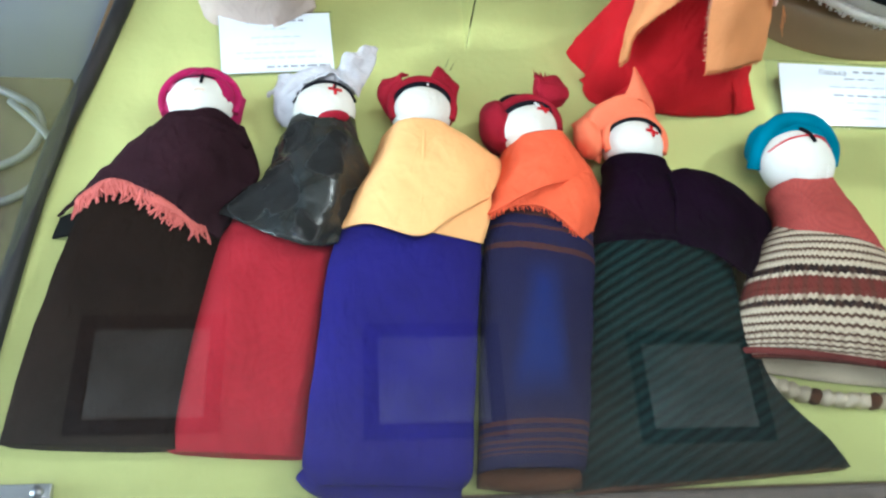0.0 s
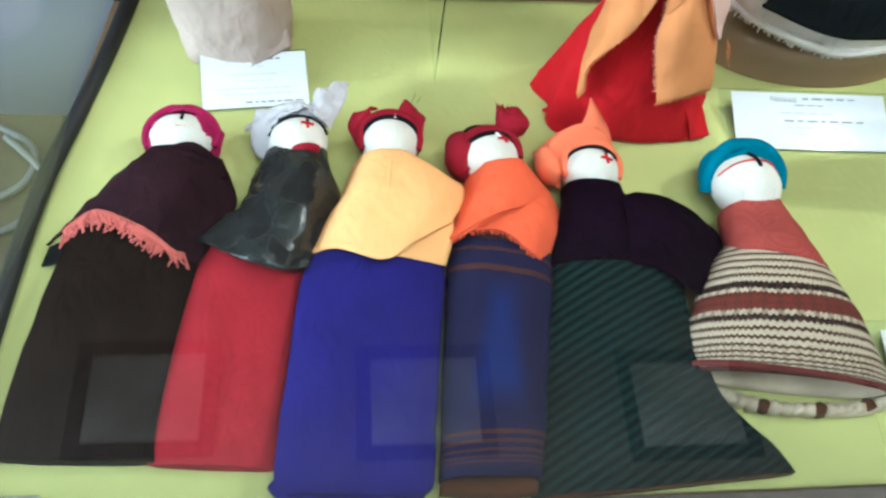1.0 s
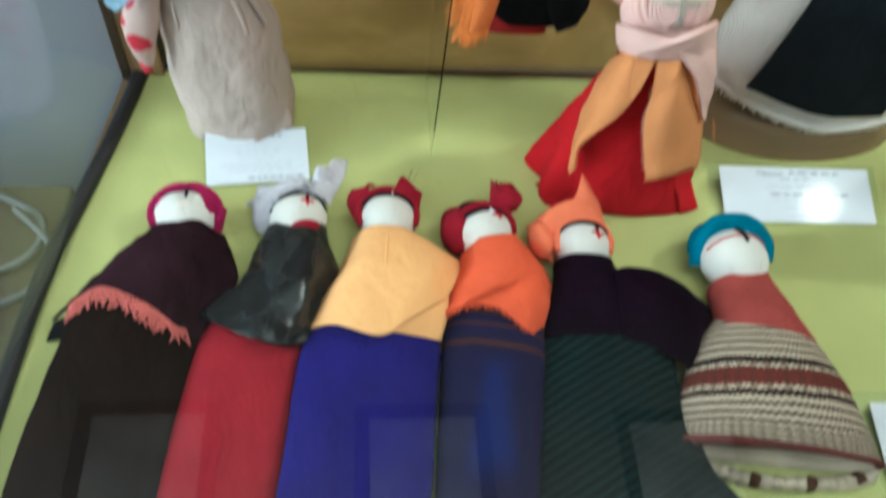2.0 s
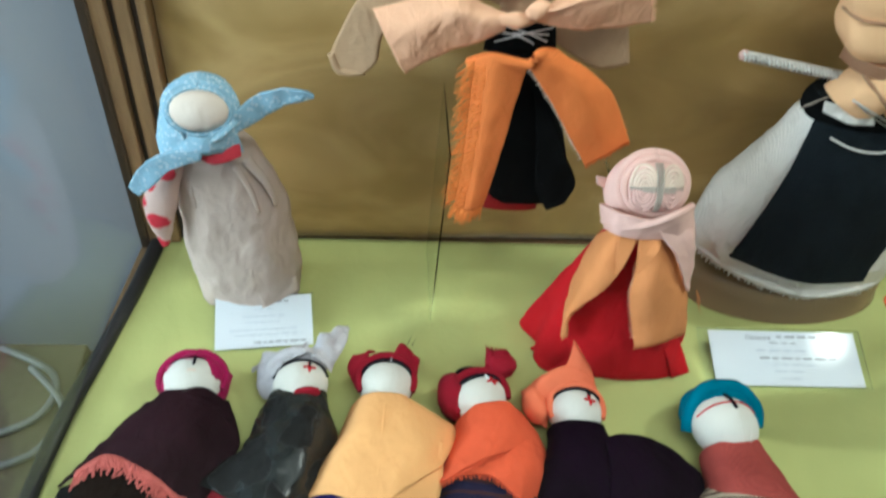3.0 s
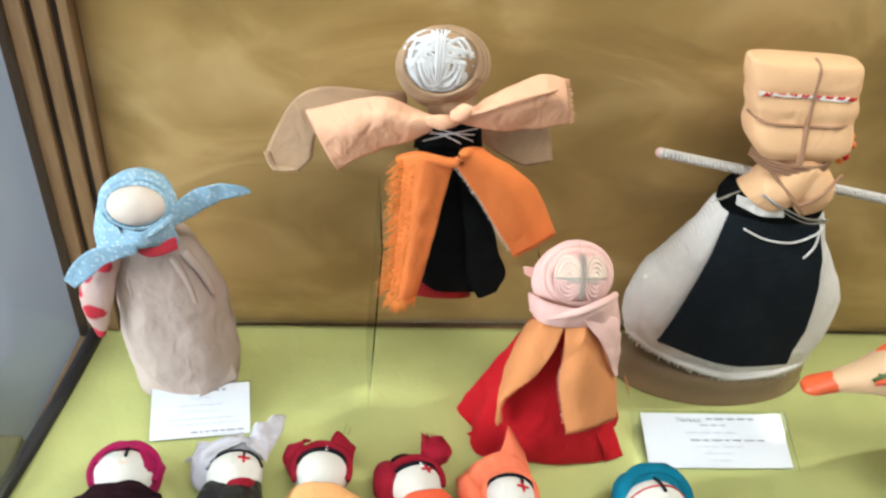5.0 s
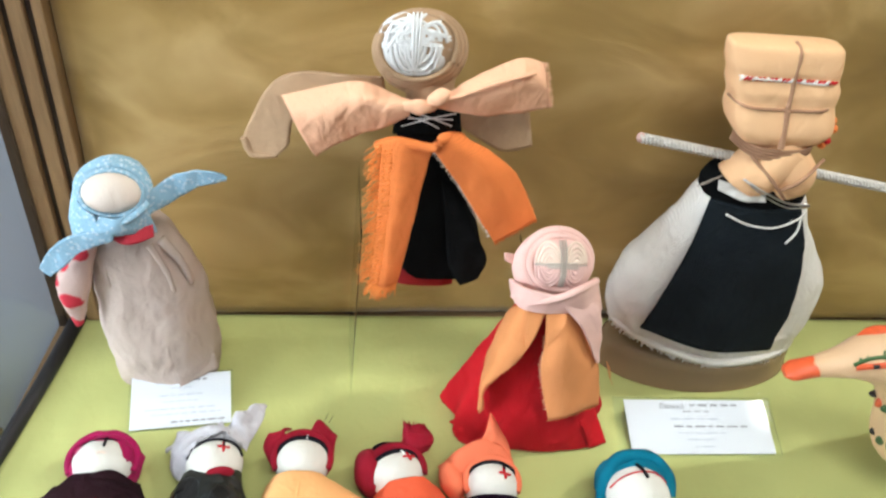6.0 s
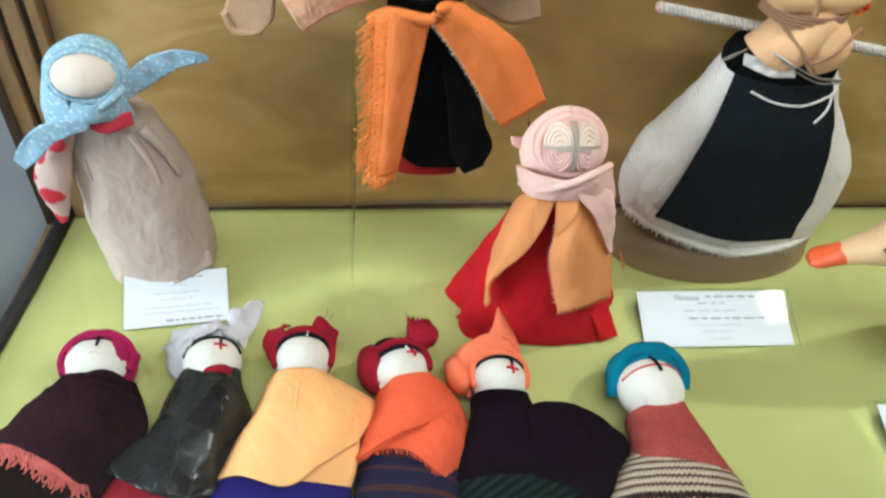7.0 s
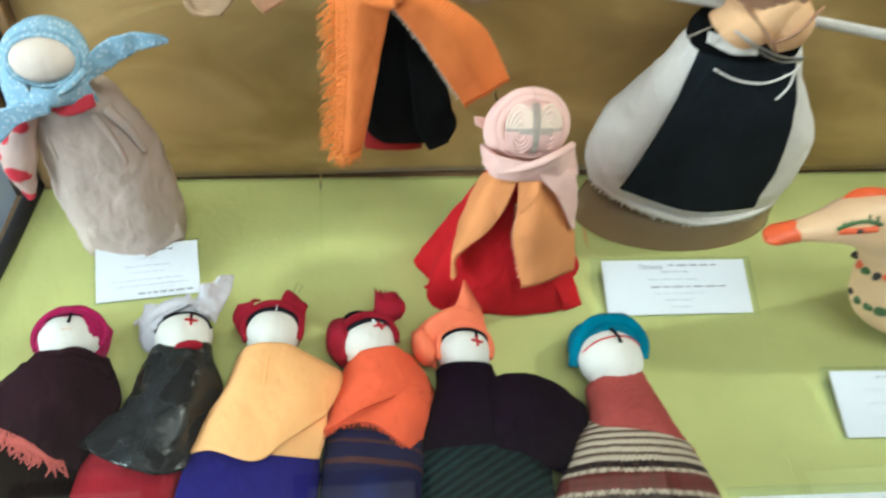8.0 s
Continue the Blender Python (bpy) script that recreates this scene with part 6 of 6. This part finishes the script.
def clay_duck():
    e = thing("clay_duck", "painted tan clay duck with orange-red bill and crest", "figurine")
    d = Doll((0, 0, 0))
    d.loft([(V((0.350, 0.452, 0.152)), V((0, 0, 0.007)), V((0, 0.009, 0))), (V((0.376, 0.452, 0.160)), V((0, 0, 0.0115)), V((0, 0.0135, 0))), (V((0.404, 0.452, 0.167)), V((0, 0, 0.0215)), V((0, 0.022, 0))), (V((0.444, 0.450, 0.153)), V((0.014, 0, 0.028)), V((0, 0.027, 0))),
            (V((0.478, 0.448, 0.118)), V((0.034, 0, 0.020)), V((0, 0.033, 0))), (V((0.515, 0.446, 0.078)), V((0.036, 0, 0.046)), V((0, 0.044, 0))), (V((0.575, 0.446, 0.064)), V((0, 0, 0.062)), V((0, 0.052, 0))), (V((0.640, 0.446, 0.072)), V((0, 0, 0.046)), V((0, 0.042, 0))), (V((0.700, 0.446, 0.092)), V((0, 0, 0.016)), V((0, 0.018, 0)))],
           CLAY, n=40, wrinkle=0.0006, power=1.0, floor=0.001)
    part("body", d.bm, CLAY, e, "tan painted clay body", True)
    d = Doll((0, 0, 0))
    d.loft([(V((0.334, 0.452, 0.147)), V((0, 0, 0.003)), V((0, 0.006, 0))), (V((0.340, 0.452, 0.149)), V((0, 0, 0.006)), V((0, 0.010, 0))), (V((0.352, 0.452, 0.1525)), V((0, 0, 0.0076)), V((0, 0.0100, 0))), (V((0.363, 0.452, 0.156)), V((0, 0, 0.0086)), V((0, 0.0105, 0)))], ORANGEPAINT, n=28, wrinkle=0.0004, power=1.0)
    part("bill", d.bm, ORANGEPAINT, e, "orange-red painted bill", True)
    d = Doll((0, 0, 0))
    d.loft([(V((0.390, 0.461, 0.1765)), V((0, 0, 0.0016)), V((0, 0.004, 0))), (V((0.404, 0.462, 0.1850)), V((0, 0, 0.0026)), V((0, 0.008, 0))), (V((0.440, 0.462, 0.1790)), V((0.002, 0, 0.0035)), V((0, 0.009, 0))), (V((0.474, 0.460, 0.150)), V((0.005, 0, 0.004)), V((0, 0.009, 0)))], ORANGEPAINT, n=24, wrinkle=0.0004, power=1.0)
    part("crest", d.bm, ORANGEPAINT, e, "orange-red painted crest", True)
    def cheek(x, a, out=0.0):
        """A point on the head's near side, a turned up from its middle."""
        f = (x - 0.376) / 0.028 if x < 0.404 else 1 + (x - 0.404) / 0.040
        i = min(int(f), 1)
        s0, s1 = ((0.160, 0.0115, 0.0135), (0.167, 0.0215, 0.022), (0.158, 0.026, 0.027))[i:i + 2]
        zc, hz, hy = (p + (q - p) * (f - i) for p, q in zip(s0, s1))
        return V((x, 0.452 - (hy + out) * math.cos(a), zc + (hz + out) * math.sin(a)))
    part("brow", line_bm([cheek(0.380, 0.72, 0.0012), cheek(0.388, 0.90, 0.0012), cheek(0.398, 0.92, 0.0012), cheek(0.410, 0.80, 0.0012)], 0.0018, 8), GREENPAINT, e, "green painted lashes", True)
    for x, a in ((0.384, 1.02), (0.389, 1.10), (0.394, 1.14), (0.400, 1.12), (0.406, 1.04)):
        part("lash", line_bm([cheek(x, a - 0.2, 0.001), cheek(x + 0.001, a + 0.02, 0.001)], 0.0011, 6, 3), GREENPAINT, e, "", True)
    part("eye", line_bm([cheek(0.382, 0.58), cheek(0.388, 0.58), cheek(0.394, 0.58), cheek(0.400, 0.58), cheek(0.407, 0.62)], 0.0029, 8), ORANGEPAINT, e, "red painted eye", True)
    part("pupil", line_bm([cheek(0.3925, 0.58, 0.0016), cheek(0.3965, 0.58, 0.0016)], 0.0021, 8, 3), BLACKPAINT, e, "black pupil", True)
    def neck(c, ax, b, deg):
        t = radians(deg)
        return V(c) + V(ax) * math.cos(t) + V((0, b, 0)) * math.sin(t)
    for k in range(6):
        q = Doll((0, 0, 0))
        q.ball(neck((0.461, 0.449, 0.1355), (0.0235, 0, 0.0235), 0.0295, 168 + 17 * k), (0.0065 - 0.003 * (k % 2), 0, 0), (0, 0.0035, 0), (0, 0, 0.0038 + 0.003 * (k % 2)), ORANGEPAINT, 0.0004, 12)
        part("paint_spot", q.bm, (BLACKPAINT, ORANGEPAINT, GREENPAINT)[k % 3], e, "", True)
    for k in range(5):
        q = Doll((0, 0, 0))
        q.ball(neck((0.4965, 0.447, 0.098), (0.0345, 0, 0.0325), 0.0380, 178 + 15 * k), (0.0095, 0, 0), (0, 0.0048, 0), (0, 0, 0.0055 + 0.002 * (k % 2)), GREENPAINT, 0.0008, 12)
        part("paint_leaf", q.bm, BLACKPAINT if k == 0 else GREENPAINT, e, "", True)


clay_duck()


# ---------------------------------------------------------------- panels added on the floor in front of the case
def ring_bm(hx, hy, w, h):
    """Four butted strips round a panel."""
    bm = box_bm((-hx - w, -hy - w, 0), (hx + w, -hy - 0.002, h))
    box_bm((-hx - w, hy + 0.002, 0), (hx + w, hy + w, h), 0, bm)
    box_bm((-hx - w, -hy - 0.002, 0), (-hx - 0.002, hy + 0.002, h), 0, bm)
    return box_bm((hx + 0.002, -hy - 0.002, 0), (hx + w, hy + 0.002, h), 0, bm)


floor_ob = bpy.data.objects["floor"]
# out of view; placed so the front glass mirrors framed rectangles
reflection_panel = part("reflection_panel", box_bm((-0.105, -0.085, 0.0), (0.105, 0.085, 0.006), 0.002), REFLPANEL, floor_ob)
border = part("reflection_panel_border", ring_bm(0.105, 0.085, 0.030, 0.005), GASKET, floor_ob)
for i in range(4):
    for ob in (reflection_panel, border):
        t = ob if i == 0 else ob.copy()
        if i:
            scene.collection.objects.link(t)
        t.location = (-0.48 + 0.53 * i, -0.27 + 0.02 * i, FLOOR_Z)
